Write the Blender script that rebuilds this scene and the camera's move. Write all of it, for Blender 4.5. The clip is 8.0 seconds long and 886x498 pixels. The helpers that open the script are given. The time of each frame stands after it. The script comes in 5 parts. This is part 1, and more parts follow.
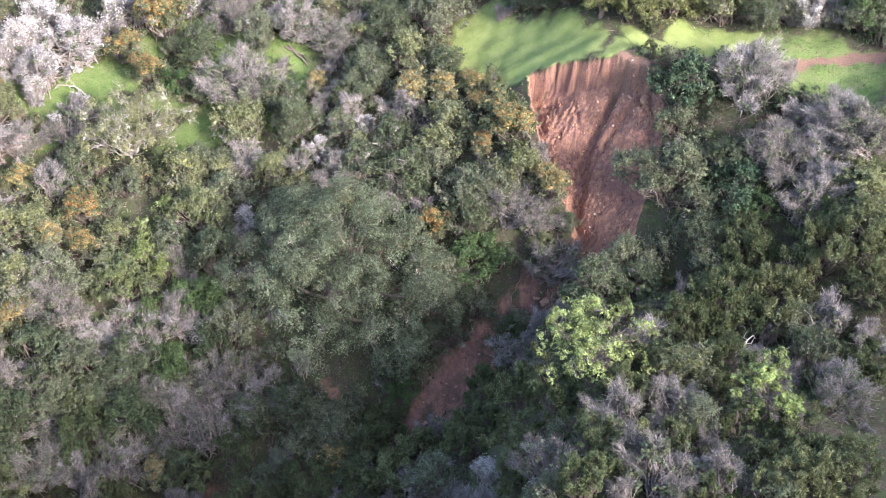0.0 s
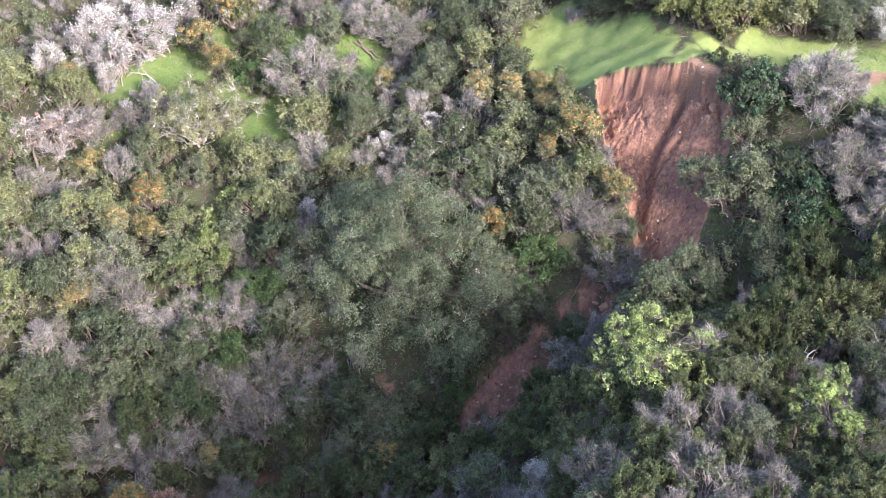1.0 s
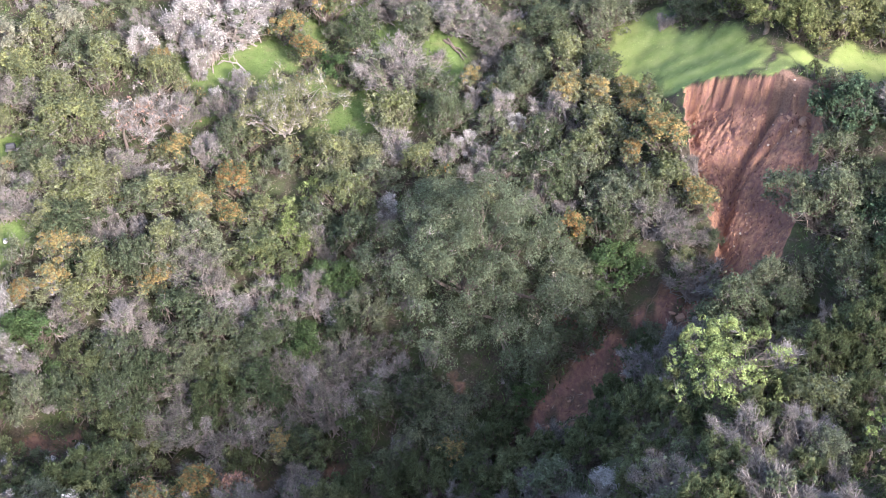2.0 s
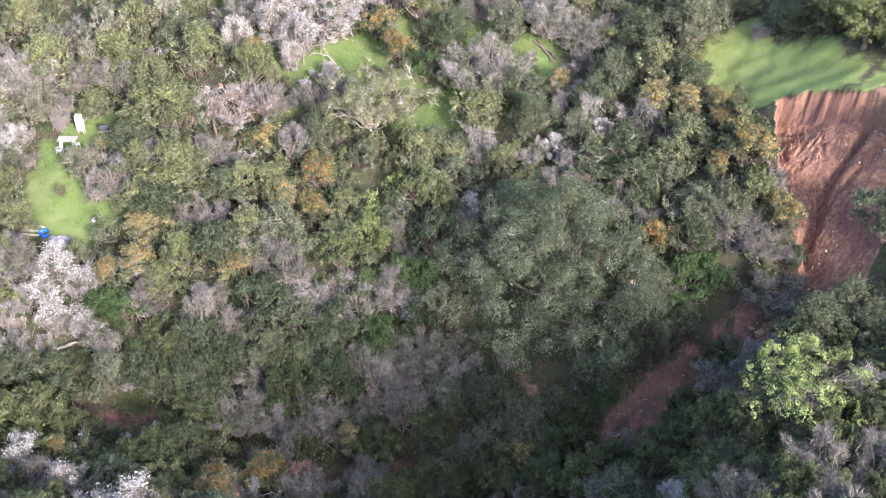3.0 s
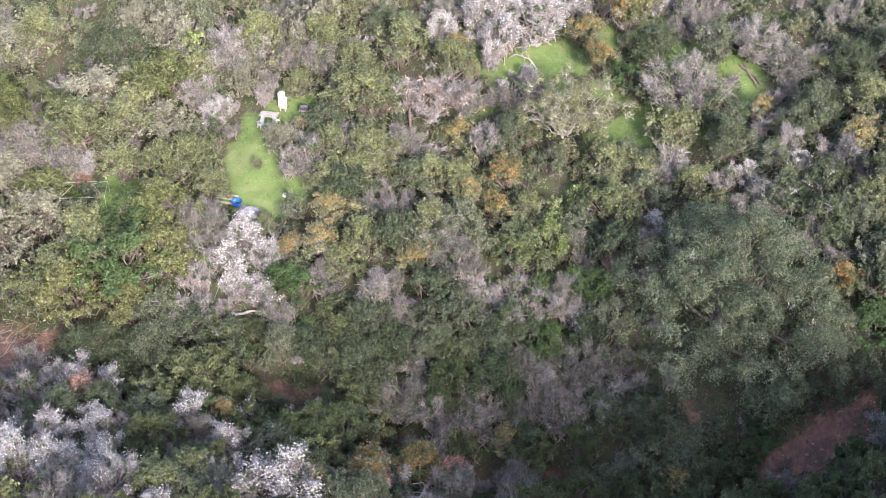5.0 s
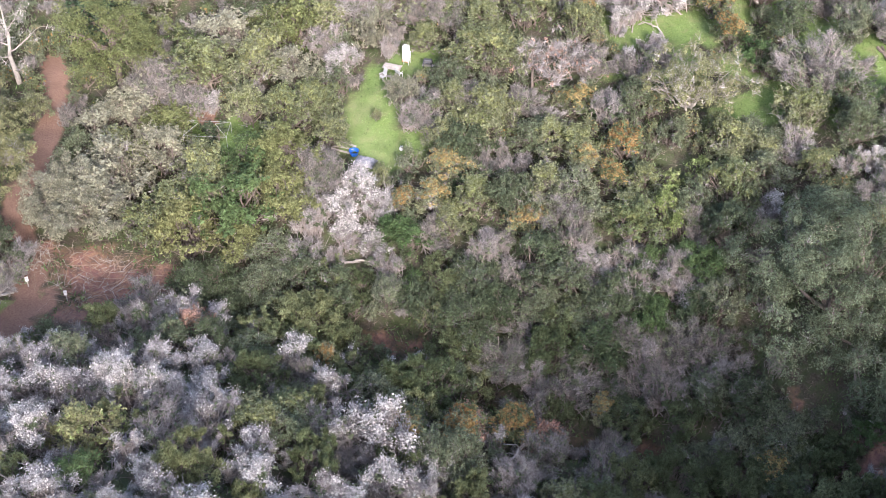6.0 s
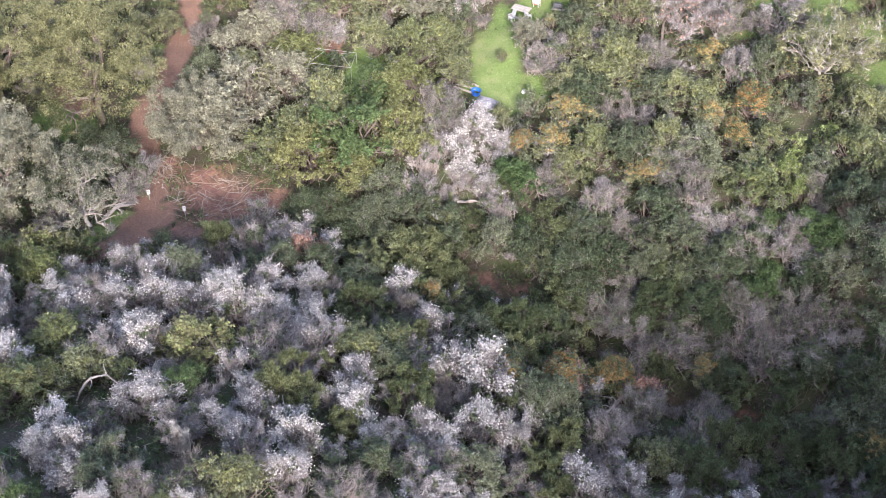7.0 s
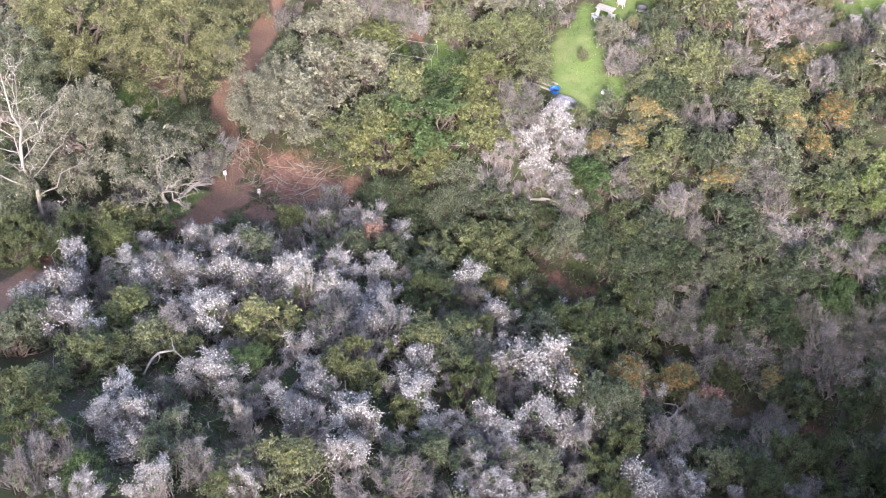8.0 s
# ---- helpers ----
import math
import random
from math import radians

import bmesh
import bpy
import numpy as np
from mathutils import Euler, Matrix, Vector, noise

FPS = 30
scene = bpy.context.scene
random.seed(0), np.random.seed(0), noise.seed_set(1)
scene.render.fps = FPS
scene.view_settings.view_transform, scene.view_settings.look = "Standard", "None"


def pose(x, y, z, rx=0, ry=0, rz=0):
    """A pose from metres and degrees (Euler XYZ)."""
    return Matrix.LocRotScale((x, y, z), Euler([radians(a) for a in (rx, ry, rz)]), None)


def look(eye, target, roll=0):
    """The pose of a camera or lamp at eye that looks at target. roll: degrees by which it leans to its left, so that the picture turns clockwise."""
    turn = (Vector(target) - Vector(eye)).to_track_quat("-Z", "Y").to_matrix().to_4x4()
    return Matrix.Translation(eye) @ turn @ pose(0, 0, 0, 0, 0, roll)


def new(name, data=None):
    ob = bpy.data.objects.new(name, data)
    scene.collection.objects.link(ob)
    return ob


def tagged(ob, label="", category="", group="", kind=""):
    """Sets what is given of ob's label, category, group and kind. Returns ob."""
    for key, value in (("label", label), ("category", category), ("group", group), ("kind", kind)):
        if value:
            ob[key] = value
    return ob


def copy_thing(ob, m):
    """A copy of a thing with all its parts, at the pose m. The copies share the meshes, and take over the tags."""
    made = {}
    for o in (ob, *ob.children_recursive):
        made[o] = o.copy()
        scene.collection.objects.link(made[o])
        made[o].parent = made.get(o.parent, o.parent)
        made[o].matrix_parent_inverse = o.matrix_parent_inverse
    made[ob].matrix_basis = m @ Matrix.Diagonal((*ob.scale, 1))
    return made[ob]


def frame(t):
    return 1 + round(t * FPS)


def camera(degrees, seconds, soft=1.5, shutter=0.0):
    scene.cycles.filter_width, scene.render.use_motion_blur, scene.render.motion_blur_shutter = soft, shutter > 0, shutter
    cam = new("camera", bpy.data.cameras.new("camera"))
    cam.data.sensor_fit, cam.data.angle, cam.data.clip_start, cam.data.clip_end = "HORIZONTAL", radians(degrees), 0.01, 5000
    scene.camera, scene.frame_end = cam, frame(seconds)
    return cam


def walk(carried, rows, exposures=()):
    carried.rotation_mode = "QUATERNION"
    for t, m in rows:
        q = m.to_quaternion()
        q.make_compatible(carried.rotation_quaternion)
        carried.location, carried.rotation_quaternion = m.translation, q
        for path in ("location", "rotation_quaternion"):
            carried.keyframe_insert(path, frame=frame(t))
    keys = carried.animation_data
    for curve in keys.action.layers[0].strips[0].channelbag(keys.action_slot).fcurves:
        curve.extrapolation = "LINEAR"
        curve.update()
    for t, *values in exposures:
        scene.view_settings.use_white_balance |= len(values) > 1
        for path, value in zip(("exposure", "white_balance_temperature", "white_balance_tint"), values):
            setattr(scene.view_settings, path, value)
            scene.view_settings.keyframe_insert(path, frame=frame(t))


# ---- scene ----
cam = camera(40.0, 8.0, 0.8)
EYE, ROLL = 75.0, 1.45
ROWS = [
    (0.0, 0.0, -39.26), (0.5, 1.28, -39.3), (1.0, 3.68, -39.36), (1.5, 6.06, -39.42), (3.0, 13.25, -39.59), (3.5, 15.63, -39.66),
    (4.0, 18.02, -39.69), (5.5, 27.44, -40.18), (6.0, 30.86, -41.59), (6.5, 34.38, -43.03), (7.0, 37.92, -44.43), (7.5, 41.12, -44.77), (8.0, 42.52, -44.77),
]
walk(cam, [(t, pose(0, 0, EYE, 0, 0, yaw) @ pose(0, 0, 0, 90 + pitch) @ pose(0, 0, 0, 0, 0, ROLL)) for t, yaw, pitch in ROWS],
     exposures=[(0.0, 2.18, 6150, 18), (3.0, 2.02, 6150, 18), (5.5, 1.88, 6150, 18), (8.0, 1.95, 6200, 19)])

# ---- sky, sun ----
SUN_EL, SUN_AZ = radians(26), radians(135)   # azimuth clockwise from +y
world = bpy.data.worlds.new("sky")
scene.world = world
world.use_nodes = True
wn, wl = world.node_tree.nodes, world.node_tree.links
sky = wn.new("ShaderNodeTexSky")
sky.sky_type, sky.sun_disc, sky.sun_elevation, sky.sun_rotation = "NISHITA", False, SUN_EL, SUN_AZ
sky.air_density, sky.dust_density, sky.ozone_density = 1.0, 3.0, 1.0
wn["Background"].inputs["Strength"].default_value = 0.15
wl.new(sky.outputs["Color"], wn["Background"].inputs["Color"])
sun = new("sun", bpy.data.lights.new("sun", "SUN"))
sun.data.energy, sun.data.angle, sun.data.color = 2.4, radians(12), (1.0, 0.94, 0.85)
sun_from = Vector((math.sin(SUN_AZ) * math.cos(SUN_EL), math.cos(SUN_AZ) * math.cos(SUN_EL), math.sin(SUN_EL)))
sun.matrix_world = look(sun_from * 300, (0, 0, 0))

# ---- the lie of the land ----
# round the drone's foot point: azimuth (degrees, left positive), then the canyon bottom's distance and height
BED_AZ = np.array([-60., -30, -20, -12, -8.7, -6.3, -2.7, 0.5, 3.4, 5.4, 8.6, 12, 16, 21, 28, 34.6, 40, 44.4, 52.7, 60, 70, 90])
BED_EL = np.array([-41., -41, -40.5, -39.6, -39.0, -41.3, -44.7, -46.6, -48.0, -48.8, -49.8, -50.1, -50.0, -49.8, -48.0, -45.9, -44.8, -44.0, -42.1, -41.5, -41, -40])
BED_Z = np.array([14., 13, 12, 10.8, 9.8, 7, 3.4, 1.4, 0, -.6, -1.2, -1.8, -2, -1.8, -1, 0, 0.5, 1, 1.6, 2, 3, 4])
BED_R = (75.0 - BED_Z) / np.tan(np.radians(-BED_EL))
# far side: slope of the bank, radial length of the bank, slope above it
RISE_AZ = np.array([-40., -20, -13, -10, -5.5, -3, 3, 12, 20, 30, 36, 44, 50, 60, 90])
RISE_S = np.array([.75, .75, .8, .95, .95, .75, .62, .55, .5, .5, .5, .45, .12, .1, .1])
RISE_D = np.array([11., 11, 12, 13.2, 13.2, 15, 18, 19, 18, 15, 12, 9, 5, 5, 5])
RISE_B = np.array([.16, .16, .15, .14, .14, .16, .2, .22, .24, .24, .22, .2, .13, .1, .1])


def spline(x, xs, ys):
    """smooth reading of a profile: mean of the linear one over a few degrees"""
    return sum(np.interp(x + o, xs, ys) for o in (-1.5, -0.75, 0, 0.75, 1.5)) / 5


def lump(x, y, size, seed):
    """cheap value noise from sines, about -1 to 1"""
    rng = np.random.RandomState(seed)
    out = 0
    for _ in range(6):
        a, p = rng.uniform(0, 2 * np.pi, 2)
        k = rng.uniform(0.6, 1.6) * 2 * np.pi / size
        out = out + np.sin((x * np.cos(a) + y * np.sin(a)) * k + p)
    return out / 3.0


def hill(x, y):
    """height of the ground before the landslide"""
    x, y = np.asarray(x, float), np.asarray(y, float)
    r = np.hypot(x, y)
    az = np.degrees(np.arctan2(-x, y))
    d = r - spline(az, BED_AZ, BED_R)
    s, d1, b = (spline(az, RISE_AZ, q) for q in (RISE_S, RISE_D, RISE_B))
    up = np.maximum(d, 0)
    bank, top = s * up, s * d1 + b * np.minimum(up - d1, 60) + 0.05 * np.maximum(up - d1 - 60, 0)
    k = 0.8
    far = -k * np.log(np.exp(-np.minimum(bank, 60) / k) + np.exp(-np.minimum(top, 60) / k)) + np.log(2) * k * np.exp(-up)
    dn = np.maximum(-d, 0)
    near = 0.36 * (np.sqrt(dn * dn + 4) - 2)
    z = spline(az, BED_AZ, BED_Z) + np.where(d > 0, far, near)
    w = np.clip((r - 8) / 22, 0, 1)
    z = np.where(y > 0, z * w + 20 * (1 - w), 20)
    v = np.clip((y + 5) / 25, 0, 1)
    z = z * v + 20 * (1 - v)
    # an unseen ridge behind, to the right, added to shade the lower slopes
    u = -0.48 * x + 0.877 * y
    z = z + 52 * np.exp(-((u + 70) / 24.0) ** 2) + np.where(r > 160, 14 * (1 + lump(x, y, 300, 5)) * np.clip((r - 160) / 200, 0, 1), 0)
    return z + 0.35 * lump(x, y, 9, 1) + 0.12 * lump(x, y, 3.1, 2)


# ---- materials ----
def nodes_of(name):
    m = bpy.data.materials.new(name)
    m.use_nodes = True
    return m, m.node_tree.nodes, m.node_tree.links, m.node_tree.nodes["Principled BSDF"]


def mix_col(n, l, fac, a, b, kind="MIX"):
    """a colour mix; fac, a and b are sockets or plain values"""
    m = n.new("ShaderNodeMix")
    m.data_type, m.blend_type = "RGBA", kind
    for key, v in ((0, fac), (6, a), (7, b)):
        if hasattr(v, "links"):
            l.new(v, m.inputs[key])
        else:
            m.inputs[key].default_value = v if key == 0 else (*v, 1.0)
    return m.outputs[2]


def ramp(n, l, fac, lo, hi, a=0.0, b=1.0):
    r = n.new("ShaderNodeMapRange")
    r.inputs[1].default_value, r.inputs[2].default_value, r.inputs[3].default_value, r.inputs[4].default_value = lo, hi, a, b
    l.new(fac, r.inputs[0])
    return r.outputs[0]


def noise_tex(n, l, scale, detail=4, coords="Object", stretch=None):
    t = n.new("ShaderNodeTexNoise")
    t.inputs["Scale"].default_value, t.inputs["Detail"].default_value = scale, detail
    c = n.new("ShaderNodeTexCoord").outputs[coords]
    if stretch:
        mp = n.new("ShaderNodeMapping")
        mp.inputs["Scale"].default_value = stretch
        l.new(c, mp.inputs[0])
        c = mp.outputs[0]
    l.new(c, t.inputs["Vector"])
    return t.outputs["Fac"]


def leaf_mat(name, c1, c2, spread=0.45, thin=0.3, rough=0.6, patchy=1.0):
    """leaves: each plant its own tint between two colours, each leaf its own shade"""
    m, n, l, p = nodes_of(name)
    plant = n.new("ShaderNodeObjectInfo").outputs["Random"]
    leaf = n.new("ShaderNodeNewGeometry").outputs["Random Per Island"]
    col = mix_col(n, l, plant, c1, c2)
    dark = ramp(n, l, leaf, 0, 1, 1 - spread, 1 + spread)
    patch = ramp(n, l, noise_tex(n, l, 1.5, 2), 0.36, 0.64, 1 - 0.58 * patchy, 1 + 0.55 * patchy)
    mul = n.new("ShaderNodeMath")
    mul.operation = "MULTIPLY"
    l.new(dark, mul.inputs[0]), l.new(patch, mul.inputs[1])
    hsv = n.new("ShaderNodeHueSaturation")
    l.new(mul.outputs[0], hsv.inputs["Value"]), l.new(col, hsv.inputs["Color"])
    l.new(ramp(n, l, leaf, 0, 1, 0.485, 0.515), hsv.inputs["Hue"])
    l.new(hsv.outputs[0], p.inputs["Base Color"])
    p.inputs["Roughness"].default_value, p.inputs["Specular IOR Level"].default_value = rough, 0.15
    tr, mx = n.new("ShaderNodeBsdfTranslucent"), n.new("ShaderNodeMixShader")
    l.new(hsv.outputs[0], tr.inputs[0])
    mx.inputs[0].default_value = thin
    l.new(p.outputs[0], mx.inputs[1]), l.new(tr.outputs[0], mx.inputs[2])
    l.new(mx.outputs[0], n["Material Output"].inputs[0])
    return m


def bark_mat(name, c1, c2, scale=6.0):
    m, n, l, p = nodes_of(name)
    grain = noise_tex(n, l, scale, 5, stretch=(3, 3, 0.6))
    col = mix_col(n, l, ramp(n, l, grain, 0.35, 0.65), c1, c2)
    col = mix_col(n, l, 1.0, col, mix_col(n, l, n.new("ShaderNodeObjectInfo").outputs["Random"], (0.8, 0.8, 0.8), (1.15, 1.12, 1.1)), "MULTIPLY")
    l.new(col, p.inputs["Base Color"])
    p.inputs["Roughness"].default_value = 0.85
    b = n.new("ShaderNodeBump")
    b.inputs["Strength"].default_value, b.inputs["Distance"].default_value = 0.5, 0.03
    l.new(grain, b.inputs["Height"]), l.new(b.outputs[0], p.inputs["Normal"])
    return m


def plain_mat(name, c1, c2, rough=0.6, scale=8.0):
    m, n, l, p = nodes_of(name)
    l.new(mix_col(n, l, ramp(n, l, noise_tex(n, l, scale), 0.3, 0.7), c1, c2), p.inputs["Base Color"])
    p.inputs["Roughness"].default_value = rough
    return m


M = {
    "oak": leaf_mat("oak_leaf", (0.125, 0.15, 0.09), (0.145, 0.168, 0.105), 0.5, 0.4, 0.7, 0.4),
    "sage": leaf_mat("grey_green_leaf", (0.105, 0.13, 0.072), (0.195, 0.212, 0.135), 0.5, 0.4, 0.7, 0.4),
    # darker copy of sage: the far bank's shade is put into the leaf colour
    "dark": leaf_mat("shade_darkened_leaf", (0.075, 0.1, 0.052), (0.12, 0.14, 0.085), 0.5, 0.4, 0.7, 0.4),
    "greyleaf": leaf_mat("pale_grey_leaf", (0.215, 0.212, 0.15), (0.255, 0.25, 0.185), 0.4, 0.3, 0.6, 0.4),
    "olive": leaf_mat("olive_leaf", (0.14, 0.165, 0.08), (0.24, 0.25, 0.145), 0.5, 0.4, 0.7, 0.4),
    "feather": leaf_mat("needle_leaf", (0.1, 0.125, 0.062), (0.185, 0.2, 0.1), 0.5, 0.4, 0.7, 0.4),
    "bright": leaf_mat("fresh_leaf", (0.085, 0.135, 0.055), (0.12, 0.165, 0.07), 0.5, 0.4, 0.7, 0.4),
    "lime": leaf_mat("lime_leaf", (0.2, 0.25, 0.085), (0.26, 0.3, 0.125), 0.5),
    "vine": leaf_mat("vine_leaf", (0.06, 0.095, 0.055), (0.08, 0.115, 0.065), 0.7),
    "khaki": leaf_mat("khaki_leaf", (0.16, 0.18, 0.075), (0.225, 0.23, 0.105), 0.5, 0.4, 0.7, 0.4),
    "gold": leaf_mat("yellow_green_leaf", (0.195, 0.2, 0.098), (0.245, 0.235, 0.122), 0.4, 0.3, 0.6, 0.6),
    "rust": leaf_mat("rust_leaf", (0.32, 0.19, 0.08), (0.36, 0.275, 0.12), 0.4, 0.4, 0.7, 0.4),
    "russet": leaf_mat("russet_leaf", (0.3, 0.17, 0.125), (0.36, 0.23, 0.18), 0.5),
    "cream": leaf_mat("dry_leaf", (0.55, 0.46, 0.35), (0.6, 0.53, 0.41), 0.4),
    "blossom": leaf_mat("white_blossom", (0.5, 0.475, 0.44), (0.66, 0.63, 0.58), 0.35, 0.3, 0.6, 0.25),
    "twig": leaf_mat("grey_twig", (0.16, 0.145, 0.132), (0.3, 0.275, 0.262), 0.7, 0.0, 0.9, 0.4),
    "paletwig": leaf_mat("pale_twig", (0.38, 0.355, 0.32), (0.44, 0.41, 0.37), 0.4, 0.0, 0.9),
    "lilactwig": leaf_mat("lilac_twig", (0.25, 0.228, 0.225), (0.38, 0.355, 0.345), 0.6, 0.0, 0.9, 0.3),
    # upper meadow's blades: its sunlight is put into a paler colour
    "litgrass": leaf_mat("pale_grass_blade", (0.2, 0.26, 0.08), (0.25, 0.3, 0.1), 0.4),
    "litter": leaf_mat("brush_litter", (0.17, 0.14, 0.12), (0.2, 0.165, 0.14), 0.8, 0.0, 0.95),
    "herb": leaf_mat("herb_leaf", (0.09, 0.135, 0.045), (0.1, 0.145, 0.055), 0.6),
    "grass": leaf_mat("grass_blade", (0.125, 0.175, 0.06), (0.14, 0.19, 0.07), 0.5),
    "bark": bark_mat("grey_bark", (0.11, 0.085, 0.07), (0.2, 0.165, 0.14)),
    "greybark": bark_mat("grey_stem_bark", (0.17, 0.145, 0.13), (0.3, 0.27, 0.25)),
    "palebark": bark_mat("bleached_bark", (0.27, 0.24, 0.215), (0.42, 0.385, 0.345)),
    "clod": leaf_mat("soil_clod", (0.25, 0.13, 0.088), (0.26, 0.14, 0.095), 0.6, 0.0, 0.95),
    "root": bark_mat("root_bark", (0.22, 0.15, 0.11), (0.34, 0.25, 0.19)),
}


def soil_mat():
    """ground: dry litter, grass, bare red soil and pale trodden dirt, blended by the cover that the land carries"""
    m, n, l, p = nodes_of("hillside_soil")
    a = n.new("ShaderNodeAttribute")
    a.attribute_name = "cover"
    sep = n.new("ShaderNodeSeparateColor")
    l.new(a.outputs["Color"], sep.inputs[0])
    big, mid, fine = noise_tex(n, l, 0.12, 4), noise_tex(n, l, 0.9, 5), noise_tex(n, l, 7.0, 5)
    litter = mix_col(n, l, ramp(n, l, fine, 0.35, 0.65), (0.05, 0.042, 0.03), (0.105, 0.088, 0.066))
    litter = mix_col(n, l, ramp(n, l, mid, 0.4, 0.6), litter, (0.062, 0.075, 0.035))
    soil = mix_col(n, l, ramp(n, l, fine, 0.35, 0.65), (0.215, 0.112, 0.075), (0.33, 0.19, 0.13))
    soil = mix_col(n, l, ramp(n, l, mid, 0.35, 0.7), soil, (0.25, 0.135, 0.105))
    streak = noise_tex(n, l, 1.0, 5, stretch=(3.2, 3.2, 0.22))
    soil = mix_col(n, l, ramp(n, l, streak, 0.48, 0.64, 0, 0.85), soil, (0.16, 0.092, 0.083))
    soil = mix_col(n, l, ramp(n, l, streak, 0.5, 0.3, 0, 0.6), soil, (0.37, 0.22, 0.14))
    soil = mix_col(n, l, ramp(n, l, noise_tex(n, l, 0.33, 3), 0.5, 0.64, 0, 0.5), soil, (0.185, 0.1, 0.088))
    dirt = mix_col(n, l, ramp(n, l, fine, 0.35, 0.65), (0.17, 0.105, 0.078), (0.25, 0.155, 0.115))
    turf = mix_col(n, l, ramp(n, l, fine, 0.3, 0.7), (0.1, 0.155, 0.042), (0.17, 0.235, 0.08))
    turf = mix_col(n, l, ramp(n, l, mid, 0.5, 0.75), turf, (0.18, 0.19, 0.085))
    turf = mix_col(n, l, ramp(n, l, big, 0.45, 0.65), turf, mix_col(n, l, ramp(n, l, mid, 0.3, 0.7), (0.13, 0.18, 0.06), (0.2, 0.225, 0.1)))

    # turf paler on the upper meadow, standing in for the sunlight there
    turf = mix_col(n, l, a.outputs["Alpha"], turf, mix_col(n, l, ramp(n, l, mid, 0.3, 0.7), (0.19, 0.25, 0.075), (0.27, 0.31, 0.115)))

    def edge(sock):
        add = n.new("ShaderNodeMath")
        add.operation = "MULTIPLY_ADD"
        l.new(mid, add.inputs[0])
        add.inputs[1].default_value = 0.5
        l.new(sock, add.inputs[2])
        return ramp(n, l, add.outputs[0], 0.62, 0.92)
    col = mix_col(n, l, edge(sep.outputs[0]), litter, turf)
    col = mix_col(n, l, edge(sep.outputs[1]), col, soil)
    col = mix_col(n, l, edge(sep.outputs[2]), col, dirt)
    l.new(col, p.inputs["Base Color"])
    p.inputs["Roughness"].default_value, p.inputs["Specular IOR Level"].default_value = 0.95, 0.15
    b = n.new("ShaderNodeBump")
    b.inputs["Strength"].default_value, b.inputs["Distance"].default_value = 0.7, 0.15
    l.new(fine, b.inputs["Height"]), l.new(b.outputs[0], p.inputs["Normal"])
    return m


M["soil"] = soil_mat()

# ---- ground ----
# the landslide's outline on the plan, from the left end of the lip clockwise
SCAR = np.array([(7.08, 94.13), (9.61, 93.81), (12.35, 92.2), (14.86, 91.37), (16.24, 90.33), (18, 89.78), (18.23, 86.55), (17.72, 83.16), (16.09, 79.64), (14.97, 77.37), (12.15, 74.3), (10.8, 78.42), (11.02, 81.4), (9.54, 83.84), (8.05, 85.94), (7.45, 89.51)])
GROOVE = np.array([(14.85, 90.92), (13.71, 89.38), (12.36, 87.92), (11.43, 85.24), (11.12, 83.01), (11.73, 80.59), (11.15, 77.19)])
GROOVE_B = np.array([(17.4, 89.7), (15.5, 88.7), (14.4, 87.9), (13.1, 86.9), (12.2, 85.6), (11.6, 83.5)])
GULLY = np.array([(12.19, 78.55), (8.66, 76.37), (5.66, 74.06), (2.41, 71.79), (-0.76, 68.02), (-3.93, 66.86), (-7.49, 65.1), (-17.7, 62.74), (-23.4, 60.22), (-31.94, 60.37), (-41.35, 59.83), (-47.67, 57.5), (-53.67, 54.88)])
SCAR_HEAD, SCAR_FOOT = np.array([12.54, 91.96]), np.array([12.15, 74.3])
TRAIL = np.array([(-89.89, 70.74), (-85.7, 66.9), (-83.5, 63.6), (-81.0, 59.6), (-79.2, 56.6), (-77.8, 53.7), (-75.9, 51.4), (-73.6, 49.9), (-70.4, 47.6), (-68.3, 45), (-67, 41.7), (-66.4, 37.8), (-68.2, 34), (-68.9, 30.6), (-68.8, 27.6), (-67.4, 24), (-65, 20.2)])
TRACK = np.array([(14.62, 90.89), (16.73, 90.57), (19.81, 91.69), (22.76, 91.71), (26.03, 91.09), (30.37, 91.3), (33.81, 91.64), (37.94, 91.41)])
